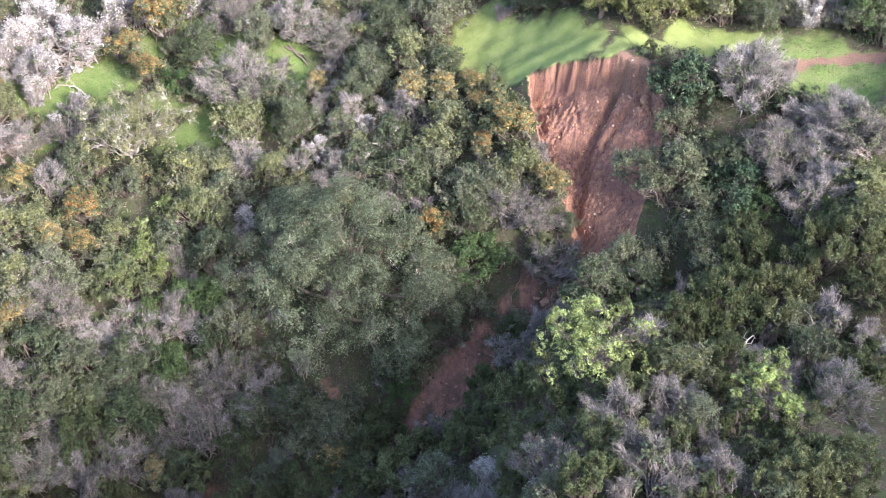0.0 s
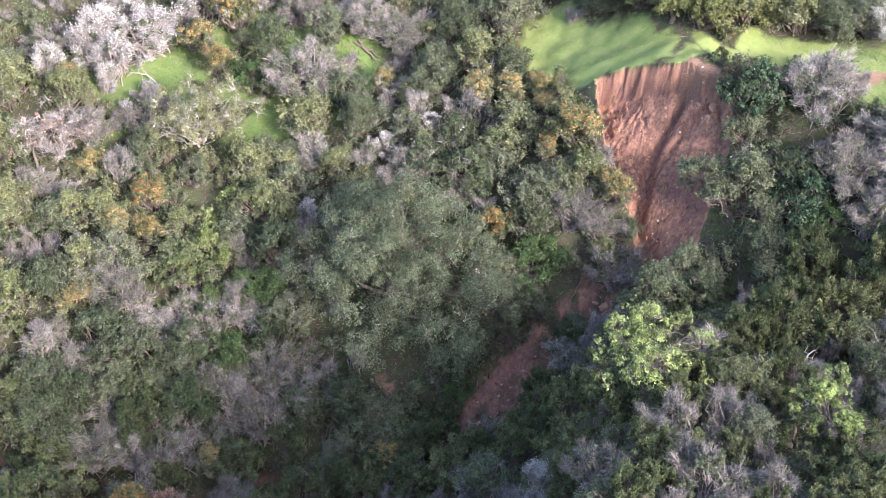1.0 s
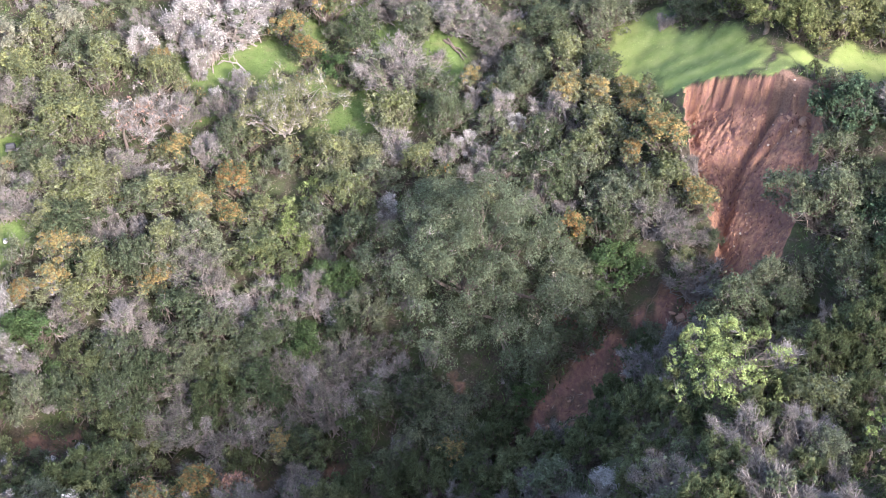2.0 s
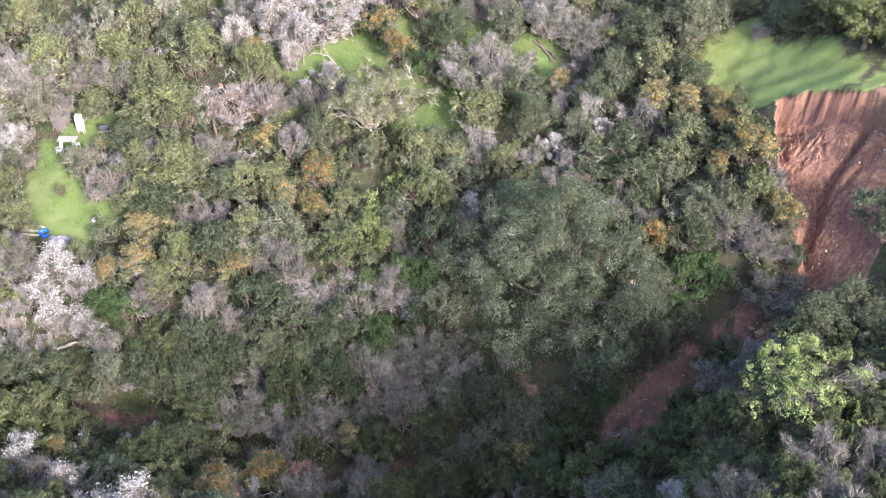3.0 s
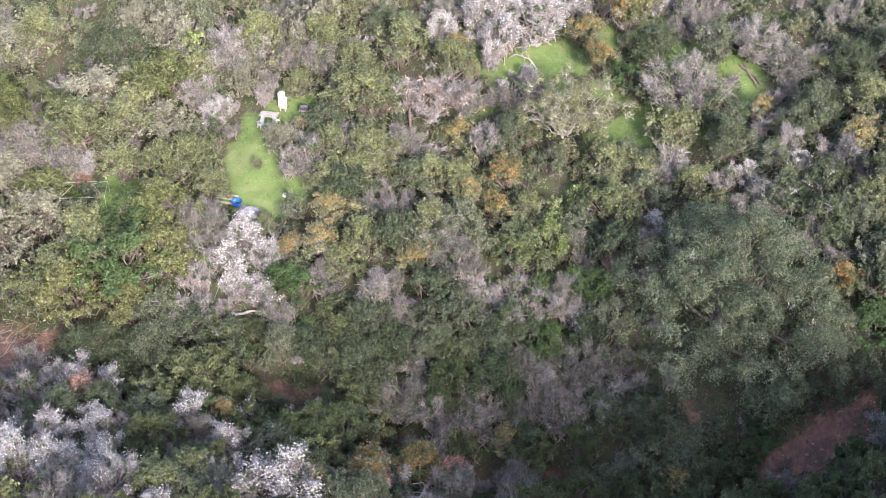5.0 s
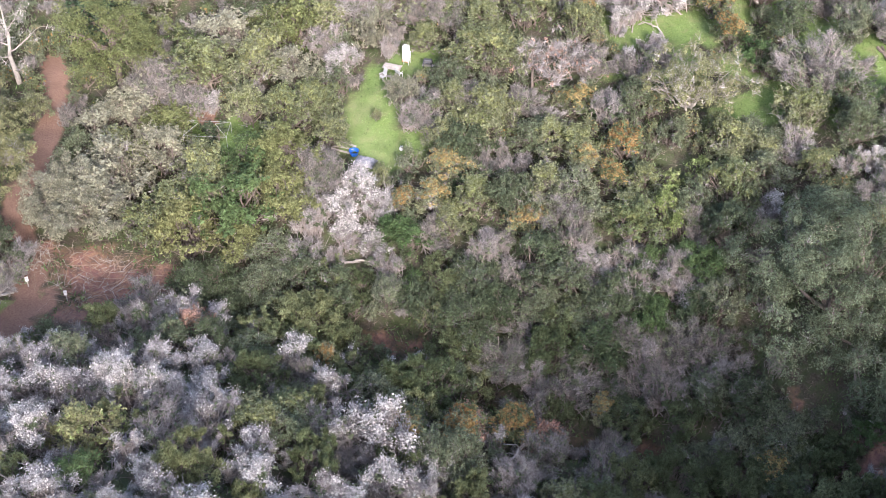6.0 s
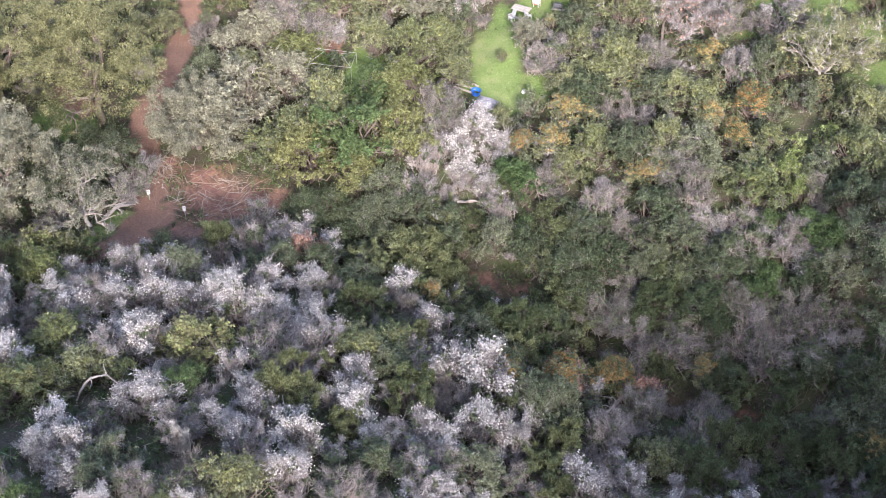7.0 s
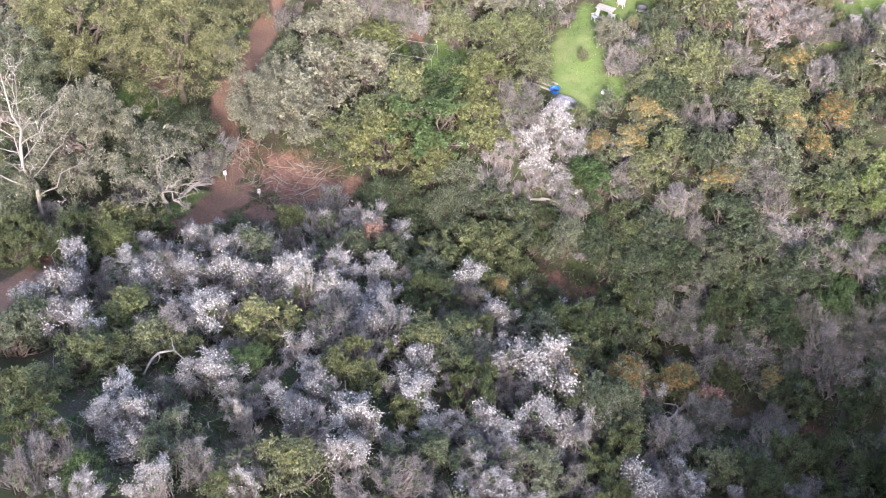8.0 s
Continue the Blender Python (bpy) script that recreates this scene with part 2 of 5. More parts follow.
# discs of cover on the plan: x, y, radius
GRASS_A = [(10, 98.3, 2.2), (7.5, 101, 2.4), (16.6, 94.2, 1.6), (20.2, 94.8, 1.6), (2.3, 102.5, 2), (3.1, 105.3, 2.2), (5.7, 101.3, 3.2), (8.6, 97.5, 2.6), (4.1, 99.4, 2.7), (6.6, 96.5, 2.1), (10.9, 95.6, 2.3), (14, 92.3, 1.5), (17.5, 93.5, 1.5), (21.6, 94, 2), (25.5, 93.7, 2.1)]
GRASS_B = [(24.4, 95, 1.7), (28.5, 93.2, 2), (29.3, 91.6, 1.6), (-38.5, 97.5, 2.6), (-34.5, 99, 2.2), (-37, 93, 2), (-34, 94, 1.8), (-28.5, 105.5, 2.4), (-25.4, 106.6, 2.6), (-20.8, 105.2, 2.4), (-16.4, 102, 2.6), (-15.4, 99.6, 2.2), (-23.3, 93.5, 2.4), (-24.6, 91, 1.8), (-23.2, 98.4, 2.4), (-20, 98.6, 2.6), (-19.6, 94.8, 2), (-27.5, 98, 1.8), (-31, 96, 1.8), (32, 92.3, 2.6), (30.5, 89.4, 2), (33.7, 88.8, 3), (35.1, 84.9, 1.5), (36.3, 90.3, 2.1), (-25.9, 109, 2.4), (-29.2, 105.2, 2), (-16.2, 104.1, 2.5), (-15.5, 100.5, 2.2), (-17.1, 97, 2.2), (-23, 93.7, 2.7), (-25.3, 91.2, 1.6), (-31.9, 102, 2.6), (-35.2, 99.7, 2.3), (-40.7, 98.7, 2.6), (-36.7, 93, 1.7), (-21.8, 104.6, 2.3), (-56, 80.8, 2.5), (-54.4, 77.8, 2.4), (-53, 74.1, 2.9), (-50.3, 75.6, 2.6), (-54.7, 84.4, 1.9), (-54.3, 86.3, 1.1), (-50.4, 73.8, 2.1), (-63.7, 69.2, 2.2), (-61, 70.1, 1.3), (-68.1, 69, 1.7), (-69.6, 44.6, 1.5), (-69.3, 41.6, 1.5), (-68.6, 39.3, 1.2), (-83.5, 48, 2.5), (-82.1, 49.6, 1.7), (-84.5, 60.3, 1.1), (-81.5, 58.1, 0.8)]
SOIL = [(-71.5, 51, 2.2), (-68, 52.6, 2.4), (-64.4, 53, 2.6), (-61.2, 53.4, 2.2), (-63.4, 50, 2.6), (-66.8, 49.4, 2.4), (-64.6, 46.8, 2), (-63.2, 51.2, 4.1), (-66.8, 49.7, 3.1), (-61.4, 53, 2.3), (-66.1, 51.8, 3.1), (-63.6, 46.4, 2.5), (-70.9, 49.2, 1.6), (-71.2, 51.4, 1.6), (-83.7, 64.1, 0.9), (-80.8, 60.9, 1.2), (-78.8, 58, 1.1), (2.4, 73.8, 2.6), (0.4, 75.9, 1.4), (1, 71.8, 2.1), (-8.3, 70, 1.1), (-4.4, 66.1, 0.9), (7, 77.1, 1.7), (-3.6, 69.3, 0.9), (-41.3, 59.8, 1), (-29.8, 59.7, 0.9), (-17.5, 63.1, 0.8), (28.5, 83.8, 0.3), (-39.3, 61.3, 1)]
DIRT = [(-67.6, 45.6, 1.5), (-66.1, 42.4, 1.6), (-67.9, 26.7, 1.6), (-67.8, 24.7, 1.6), (-86.7, 51.1, 1.7), (-83.8, 50.9, 1.4), (18.8, 91.6, 0.7), (37, 91.5, 1), (-67.7, 70.2, 1.2)]


def to_line(x, y, line):
    """distance to a polyline, and how far along it"""
    best, along = np.full(np.shape(x), 1e9), np.zeros(np.shape(x))
    for k in range(len(line) - 1):
        a, b = line[k], line[k + 1]
        e = b - a
        s = np.clip(((x - a[0]) * e[0] + (y - a[1]) * e[1]) / (e @ e), 0, 1)
        d = np.hypot(x - a[0] - s * e[0], y - a[1] - s * e[1])
        along = np.where(d < best, (k + s) / (len(line) - 1), along)
        best = np.minimum(best, d)
    return best, along


def in_scar(x, y):
    """distance inside the landslide (outside: minus)"""
    d, _ = to_line(x, y, np.vstack([SCAR, SCAR[:1]]))
    inside = np.zeros(np.shape(x), bool)
    for k in range(len(SCAR)):
        (x1, y1), (x2, y2) = SCAR[k], SCAR[(k + 1) % len(SCAR)]
        inside ^= ((y1 > y) != (y2 > y)) & (x < (x2 - x1) * (y - y1) / (y2 - y1 + 1e-12) + x1)
    return np.where(inside, d, -d)


def raw_edge(x, y):
    """the same with its ragged edge"""
    return in_scar(x, y) + 0.12 * lump(x, y, 1.9, 21) + 0.05 * lump(x, y, 0.6, 22)


def land(x, y):
    """height of the ground with the landslide and its gully cut into it"""
    x, y = np.asarray(x, float), np.asarray(y, float)
    z = hill(x, y)
    down = SCAR_FOOT - SCAR_HEAD
    ln = np.hypot(*down)
    v = ((x - SCAR_HEAD[0]) * down[0] + (y - SCAR_HEAD[1]) * down[1]) / ln ** 2
    u = ((x - SCAR_HEAD[0]) * -down[1] + (y - SCAR_HEAD[1]) * down[0]) / ln
    inner = raw_edge(x, y)
    top = np.clip(1 - v, 0, 1)
    w = 1.4 - 1.1 * top
    cut = (0.5 + 2.3 * top ** 1.3) * np.clip(inner / w, 0, 1)
    deep = np.clip(inner, 0, 1)
    left = np.clip((0.8 - u) / 2.5, 0, 1)
    rill = deep * ((0.06 + 0.16 * left) * np.abs(lump(u + 0.3 * lump(x, y, 2, 27), v * 5, 1.1, 23)) + (0.04 + 0.09 * left) * np.abs(lump(u + 0.1 * lump(x, y, 0.9, 29), v * 9, 0.5, 24)) + 0.1 * lump(x, y, 1.3, 25) + 0.045 * lump(x, y, 0.45, 28))
    gd, ga = to_line(x, y, GROOVE)
    side = np.clip((u - 0.3) / 2.0, -1, 1) * deep * 0.45
    groove = np.clip(inner / 0.35, 0, 1) * (1.9 - 1.0 * ga) * np.exp(-(gd / (0.42 + 0.3 * ga)) ** 2)
    bd, ba = to_line(x, y, GROOVE_B)
    groove = groove + deep * 0.65 * np.exp(-((bd + 0.12 * lump(x, y, 0.8, 37)) / 0.28) ** 2)
    ld, la = to_line(x, y, GULLY)
    gully = 1.0 * np.exp(-(ld / (1.3 + 1.2 * la)) ** 2) * np.clip(la * 8, 0, 1)
    return z - cut - rill - groove + side - gully - 0.1 * np.exp(-(ld / 3) ** 2) * lump(x, y, 1.4, 26)


def discs(x, y, rows):
    out = np.zeros(np.shape(x))
    x, y = x + 0.8 * lump(x, y, 6, 31) + 0.3 * lump(x, y, 2, 32), y + 0.8 * lump(x, y, 6, 33) + 0.3 * lump(x, y, 2, 34)
    for cx, cy, r in rows:
        out = np.maximum(out, np.clip(1.35 - np.hypot(x - cx, y - cy) / (1.25 * r), 0, 1))
    return out


def cover(x, y):
    """grass, bare soil, trodden dirt: 0 to 1 each"""
    grass, soil, dirt = discs(x, y, GRASS_A + GRASS_B), 0.62 * discs(x, y, SOIL), discs(x, y, DIRT)
    inner = raw_edge(x, y)
    soil = np.maximum(soil, np.clip(0.55 + inner * 4, 0, 1))
    d, along = to_line(x, y, GULLY)
    soil = np.maximum(soil, np.clip(1.5 - d / (1.0 + 1.4 * (along < 0.45)), 0, np.where(along < 0.37, 0.62 + 0.25 * lump(x, y, 2.4, 38), 0.42)))
    wob = 0.35 * lump(x, y, 3, 35) + 0.15 * lump(x, y, 1, 36)
    dirt = np.maximum(dirt, np.clip(1.45 - (to_line(x, y, TRAIL)[0] + wob) / 1.5, 0, 1))
    dirt = np.maximum(dirt, 0.85 * np.clip(1.45 - (to_line(x, y, TRACK)[0] + wob) / 0.7, 0, 1))
    grass = grass * (1 - np.clip(0.3 + inner * 6, 0, 1))
    return grass, soil, dirt


def sheet(name, xs, ys, height, material):
    """a grid of ground over the lines xs and ys"""
    gx, gy = np.meshgrid(xs, ys)
    x, y = gx.ravel(), gy.ravel()
    z = height(x, y)
    nx, ny = len(xs), len(ys)
    i = (np.arange(nx - 1)[None, :] + np.arange(ny - 1)[:, None] * nx).ravel()
    me = bpy.data.meshes.new(name)
    n, f = len(x), len(i)
    me.vertices.add(n), me.loops.add(4 * f), me.polygons.add(f)
    me.vertices.foreach_set("co", np.stack([x, y, z], 1).ravel())
    me.loops.foreach_set("vertex_index", np.stack([i, i + 1, i + 1 + nx, i + nx], 1).ravel())
    me.polygons.foreach_set("loop_start", np.arange(0, 4 * f, 4))
    me.polygons.foreach_set("use_smooth", np.ones(f, bool))
    me.update()
    g, s, d = cover(x, y)
    at = me.color_attributes.new("cover", "FLOAT_COLOR", "POINT")
    # alpha: where the meadow's sunlight goes into the turf colour
    at.data.foreach_set("color", np.stack([g, s, d, np.clip(discs(x, y, GRASS_A) * 1.4, 0, 1)], 1).ravel())
    me.materials.append(material)
    return new(name, me)


def steps(lo, hi, step, far):
    """grid lines: even between lo and hi, ever wider out to far on both sides"""
    out, a, k = list(np.arange(lo, hi + step, step)), 0, step
    lowest, highest = lo, hi + step
    while highest < far:
        k *= 1.35
        highest, lowest = highest + k, lowest - k
        out.append(highest), out.insert(0, lowest)
    return np.array(out)


PATCH = (min(SCAR[:, 0]) - 2, max(SCAR[:, 0]) + 2, min(SCAR[:, 1]) - 2, max(SCAR[:, 1]) + 2.2)


def under(x, y):
    """the wide ground, sunk a little beneath the finer sheet of the landslide"""
    x0, x1, y0, y1 = PATCH
    m = np.minimum(np.minimum(x - x0, x1 - x), np.minimum(y - y0, y1 - y))
    return land(x, y) - np.clip((m - 0.7) * 3, 0, 1.2) * (m > 0)


ground = sheet("ground", steps(-112, 62, 0.7, 2600), steps(14, 132, 0.7, 2600), under, M["soil"])
tagged(ground, "hillside of dry leaf litter, green turf and reddish bare soil", "ground", kind="structure")
scarp = sheet("landslide_ground", np.arange(PATCH[0], PATCH[1], 0.11), np.arange(PATCH[2], PATCH[3], 0.11), lambda x, y: land(x, y) + 0.03, M["soil"])
tagged(scarp, "fresh landslide scar of raw reddish brown soil below a grassy edge", "landslide", kind="structure")

# ---- plants ----
def soup(verts, name, material):
    """a mesh of loose triangles from an array of corners"""
    v = np.asarray(verts, float).reshape(-1, 3)
    n = len(v) // 3
    me = bpy.data.meshes.new(name)
    me.vertices.add(3 * n), me.loops.add(3 * n), me.polygons.add(n)
    me.vertices.foreach_set("co", v.ravel())
    me.loops.foreach_set("vertex_index", np.arange(3 * n))
    me.polygons.foreach_set("loop_start", np.arange(0, 3 * n, 3))
    me.update()
    me.materials.append(material)
    return me


def unit(v):
    return v / np.maximum(np.linalg.norm(v, axis=-1, keepdims=True), 1e-9)


def leaves_at(rng, at, axis, length, width):
    n = len(at)
    b = unit(np.cross(axis, rng.normal(size=(n, 3))))
    ln, wd = length * rng.uniform(0.6, 1.35, (n, 1)), width * rng.uniform(0.6, 1.35, (n, 1))
    return np.stack([at + axis * ln, at + b * wd / 2 - axis * ln * 0.15, at - b * wd / 2 - axis * ln * 0.15], 1)


def blades_at(rng, at, out, length, width, up=0.35, loose=0.6):
    """leaves whose faces turn outwards and to the light"""
    n = len(at)
    face = unit(out * 0.9 + (0, 0, up) + rng.normal(size=(n, 3)) * loose)
    axis = unit(np.cross(face, rng.normal(size=(n, 3))))
    side = np.cross(face, axis)
    ln, wd = length * rng.uniform(0.6, 1.35, (n, 1)), width * rng.uniform(0.6, 1.35, (n, 1))
    return np.stack([at + axis * ln * 0.6, at + side * wd / 2 - axis * ln * 0.4, at - side * wd / 2 - axis * ln * 0.4], 1)


def domes(rng, r, h, n, low=0.0, small=1.0, mounds=4):
    """bunches of a crown: centres and radii, over several uneven mounds within radius r and height h"""
    a = rng.uniform(0, 2 * np.pi) + np.arange(mounds) * 2.4 + rng.uniform(-0.4, 0.4, mounds)
    off = r * np.where(np.arange(mounds) == 0, 0.1, rng.uniform(0.32, 0.6, mounds))
    wide = np.where(np.arange(mounds) == 0, 0.62, rng.uniform(0.36, 0.54, mounds)) * r * (1 if mounds < 6 else 0.75)
    tall = h * np.where(np.arange(mounds) == 0, 1.0, rng.uniform(0.5, 0.92, mounds))
    k = rng.choice(mounds, n, p=wide ** 2 / (wide ** 2).sum())
    d = unit(rng.normal(size=(n, 3)) + (0, 0, 0.25))
    d[:, 2] = np.where(d[:, 2] < -0.6, -d[:, 2], d[:, 2])
    mid = low * h + (tall - low * h) * 0.5
    size = small * wide[k] * rng.uniform(0.14, 0.36, n)
    c = np.stack([np.cos(a) * off, np.sin(a) * off, mid], 1)[k]
    radii = np.stack([wide, wide, (tall - low * h) * 0.5], 1)[k]
    c = c + d * np.maximum(radii - size[:, None] * 0.7, 0.1) * rng.uniform(0.75, 1.12, (n, 1))
    c[:, 2] = np.maximum(c[:, 2], size * 0.6)
    return c, size


def heads(rng, r, h, n, low, many):
    """bunches of a large crown: many heads of foliage over its outside, with gaps between them"""
    i = np.arange(many) + 0.5
    a, up = i * 2.4 + rng.uniform(-0.3, 0.3, many), 0.97 - 1.25 * i / many
    flat = np.sqrt(np.maximum(1 - up * up, 0.02))
    reach = rng.uniform(0.52, 0.95, many)
    half = h * (1 - low) * 0.5
    c = np.stack([np.cos(a) * flat * reach * r, np.sin(a) * flat * reach * r, low * h + half * 0.9 + up * reach * half], 1)
    big = r * rng.uniform(0.3, 0.44, many) * (12 / many) ** 0.35
    k = rng.choice(many, n, p=big ** 2 / (big ** 2).sum())
    d = unit(rng.normal(size=(n, 3)) + (0, 0, 0.3))
    size = big[k] * rng.uniform(0.2, 0.42, n)
    return c[k] + d * (big[k] - size * 0.6)[:, None] * (1, 1, 0.8), size


def shell(rng, centres, sizes, n, depth=0.35, lowest=-0.55, gap=0.22):
    """n places on the lobes' outsides, in small bunches, and the ways out from their lobes"""
    p = sizes ** 2 / (sizes ** 2).sum()
    nb = max(n // 9, 1)
    lobe = rng.choice(len(sizes), nb, p=p)
    bunch = unit(rng.normal(size=(nb, 3)) + (0, 0, 0.35))
    b = rng.randint(0, nb, n)
    k = lobe[b]
    d = unit(bunch[b] + rng.normal(size=(n, 3)) * gap)
    d[:, 2] = np.where(d[:, 2] < lowest, -d[:, 2], d[:, 2])
    lift = rng.uniform(-0.15, 0.2, nb)[b]
    rad = sizes[k] * (1 + lift - depth * rng.uniform(0, 1, n) ** 2 + rng.normal(size=n) * 0.05)
    return centres[k] + d * rad[:, None] * (1, 1, 0.92), d


def tube(pts, r0, r1, sides=5):
    """a tapering limb along points, as triangles"""
    pts = np.asarray(pts, float)
    n = len(pts)
    t = unit(np.gradient(pts, axis=0))
    ref = np.where(np.abs(t[:, 2:3]) > 0.9, [[1.0, 0, 0]], [[0, 0, 1.0]])
    a = unit(np.cross(t, ref))
    b = np.cross(t, a)
    ang = np.arange(sides) * 2 * np.pi / sides
    rad = np.linspace(r0, r1, n)[:, None, None]
    ring = pts[:, None] + rad * (a[:, None] * np.cos(ang)[None, :, None] + b[:, None] * np.sin(ang)[None, :, None])
    q, w = ring[:-1], ring[1:]
    qn, wn_ = np.roll(q, -1, 1), np.roll(w, -1, 1)
    return np.concatenate([np.stack([q, qn, w], 2).reshape(-1, 3), np.stack([qn, wn_, w], 2).reshape(-1, 3)])


def bent(rng, a, b, n=5, wild=0.12, sag=0.0):
    """a crooked line from a to b"""
    a, b = np.asarray(a, float), np.asarray(b, float)
    s = np.linspace(0, 1, n)[:, None]
    ln = np.linalg.norm(b - a)
    off = rng.normal(size=(n, 3)) * wild * ln * np.sin(np.pi * s)
    off[:, 2] += (sag * ln * np.sin(np.pi * s))[:, 0]
    return a + (b - a) * s + off


def limbs(rng, tips, base_r, spread=0.15, sides=3, wild=0.1):
    """stems from the root to each tip"""
    out = []
    for tip in tips:
        foot = np.array([*(rng.normal(size=2) * spread), -0.3])
        out.append(tube(bent(rng, foot, tip, 4, wild, 0.06), base_r * rng.uniform(0.7, 1.2), base_r * 0.25, sides))
    return np.concatenate(out)


def twigs(rng, starts, ways, length, width, spread=0.5):
    """thin bare twigs"""
    n = len(starts)
    d = unit(ways + rng.normal(size=(n, 3)) * spread)
    return leaves_at(rng, starts, d, length, width)


def thing(name, meshes, label, category, group=""):
    """an Empty at the foot with its parts: (part name, mesh, part label)"""
    root = new(name)
    root.empty_display_size = 0.3
    tagged(root, label, category, group)
    for part_name, me, part_label in meshes:
        o = new(part_name, me)
        o.parent = root
        tagged(o, part_label, kind="stuff" if part_name != "crown" else "")
    return root


def leafy(seed, leaf, r=2.0, h=2.7, lobes=64, n=6800, size=0.13, wide=0.095, up=0.35, tip=None, tips=0, tip_name="new_growth", tip_label="", bark="bark", loose=0.6, bare=0, shoots=0.45):
    rng = np.random.RandomState(seed)
    c, s = domes(rng, r, h, lobes, mounds=4 + seed % 4)
    at, d = shell(rng, c, s, n)
    parts = [("trunk", soup(np.concatenate([limbs(rng, c[::2], 0.05, sides=4), limbs(rng, c + unit(rng.normal(size=c.shape)) * s[:, None] * 0.95, 0.022)]), "trunk", M[bark]), "")]
    # about half of the leaves stand along short shoots
    m = int(n * shoots) // 14
    way = unit(d[:m] * 0.75 + (0, 0, 0.5) + rng.normal(size=(m, 3)) * 0.35)
    k = np.repeat(np.arange(m), 14)
    spot = at[k] + way[k] * rng.uniform(-0.1, 0.42, (len(k), 1)) + rng.normal(size=(len(k), 3)) * 0.05
    rest = n - len(k)
    blades = np.concatenate([blades_at(rng, at[:rest], d[:rest], size, wide, up, loose), blades_at(rng, spot, way[k] * 0.6, size * 0.95, wide * 0.85, up, 0.8)])
    parts.append(("crown", soup(blades, "crown", M[leaf]), ""))
    if tips:
        at, d = shell(rng, c, s * 1.06, tips * 3, 0.1, 0.0, 0.16)
        keep = np.argsort(-(at[:, 2] + rng.normal(size=len(at)) * h * 0.14))[:tips]
        parts.append((tip_name, soup(blades_at(rng, at[keep], d[keep], size, wide, 0.4, 0.8), tip_name, M[tip]), tip_label))
    if bare:
        at, d = shell(rng, c, s, bare, 0.2)
        parts.append(("deadwood", soup(twigs(rng, at - d * 0.3, d + (0, 0, 0.3), 0.5, 0.024, 0.7), "deadwood", M["twig"]), ""))
    return parts


def brushy(seed, r=2.0, h=2.4, n=5600, mat="twig", blossoms=0, leafs=0, bloom_size=0.085, length=0.34, lobes=42):
    """a thicket of fine twigs on bent stems, some with blossom on the tips"""
    rng = np.random.RandomState(seed)
    c, s = domes(rng, r, h, lobes, small=1.1, mounds=4 + seed % 4)
    sprays = max(n // 26, 8)
    at, d = shell(rng, c, s * 0.95, sprays, 0.8, -0.2, 0.3)
    way = unit(at * (1, 1, 0.3) / r + d * 0.6 + (0, 0, 0.55) + rng.normal(size=(sprays, 3)) * 0.3)
    k = np.repeat(np.arange(sprays), 26)
    along = rng.uniform(-0.55, 0.25, (len(k), 1))
    start = at[k] + way[k] * along + rng.normal(size=(len(k), 3)) * 0.07
    tw = twigs(rng, start, way[k], length, 0.021, 0.55)
    ends = np.concatenate([c, at[:len(c) * 3]])
    parts = [("stem_tangle", soup(limbs(rng, ends, 0.045, 0.3, 3, 0.13), "stem_tangle", M["palebark" if mat == "paletwig" else "greybark"]), ""),
             ("brushwood", soup(tw, "brushwood", M[mat]), "fine bare twigs")]
    if leafs:
        la, ld = shell(rng, c, s * 0.85, leafs, 0.6)
        parts.append(("crown", soup(blades_at(rng, la, ld, 0.14, 0.1), "crown", M["sage"]), "sparse grey-green leaves"))
    if blossoms:
        nb = blossoms // 7
        high = at[:, 2] + rng.normal(size=sprays) * h * 0.2
        tips = np.argsort(-high)[:max(int(sprays * 0.8), 4)]
        j = tips[rng.randint(0, len(tips), nb)]
        bunch = at[j] + way[j] * rng.uniform(0.0, 0.4, (nb, 1)) + rng.normal(size=(nb, 3)) * 0.1
        pos = np.repeat(bunch, 7, 0) + rng.normal(size=(nb * 7, 3)) * 0.1
        parts.append(("blossom", soup(blades_at(rng, pos, np.repeat(way[j], 7, 0), bloom_size, bloom_size * 0.85, 0.3, 0.8), "blossom", M["blossom"]), "clusters of white blossom"))
    return parts


def feathery(seed, r=2.0, h=2.6, n=7600, mat="feather", size=0.36, lobes=42):
    """upright sprays of narrow leaves"""
    rng = np.random.RandomState(seed)
    c, s = domes(rng, r, h, lobes, mounds=4 + seed % 4)
    nb = n // 26
    at, d = shell(rng, c, s * 0.85, nb, 0.4, 0.0)
    way = unit(d * 0.6 + (0, 0, 0.8) + rng.normal(size=(nb, 3)) * 0.25)
    k = np.repeat(np.arange(nb), 26)
    along = rng.uniform(-0.15, 0.42, (len(k), 1))
    pos = at[k] + way[k] * along + rng.normal(size=(len(k), 3)) * 0.06 * (1 - along)
    axis = unit(way[k] + rng.normal(size=(len(k), 3)) * 0.6)
    lf = leaves_at(rng, pos, axis, size * 0.45, 0.06)
    at2, d2 = shell(rng, c, s * 0.85, n // 3, 0.5)
    lf2 = blades_at(rng, at2, d2, 0.15, 0.1)
    return [("trunk", soup(limbs(rng, np.concatenate([c, at[::6]]), 0.035, 0.3), "trunk", M["bark"]), ""),
            ("crown", soup(np.concatenate([lf, lf2]), "crown", M[mat]), "")]


FIRST, PLANTED = {}, []


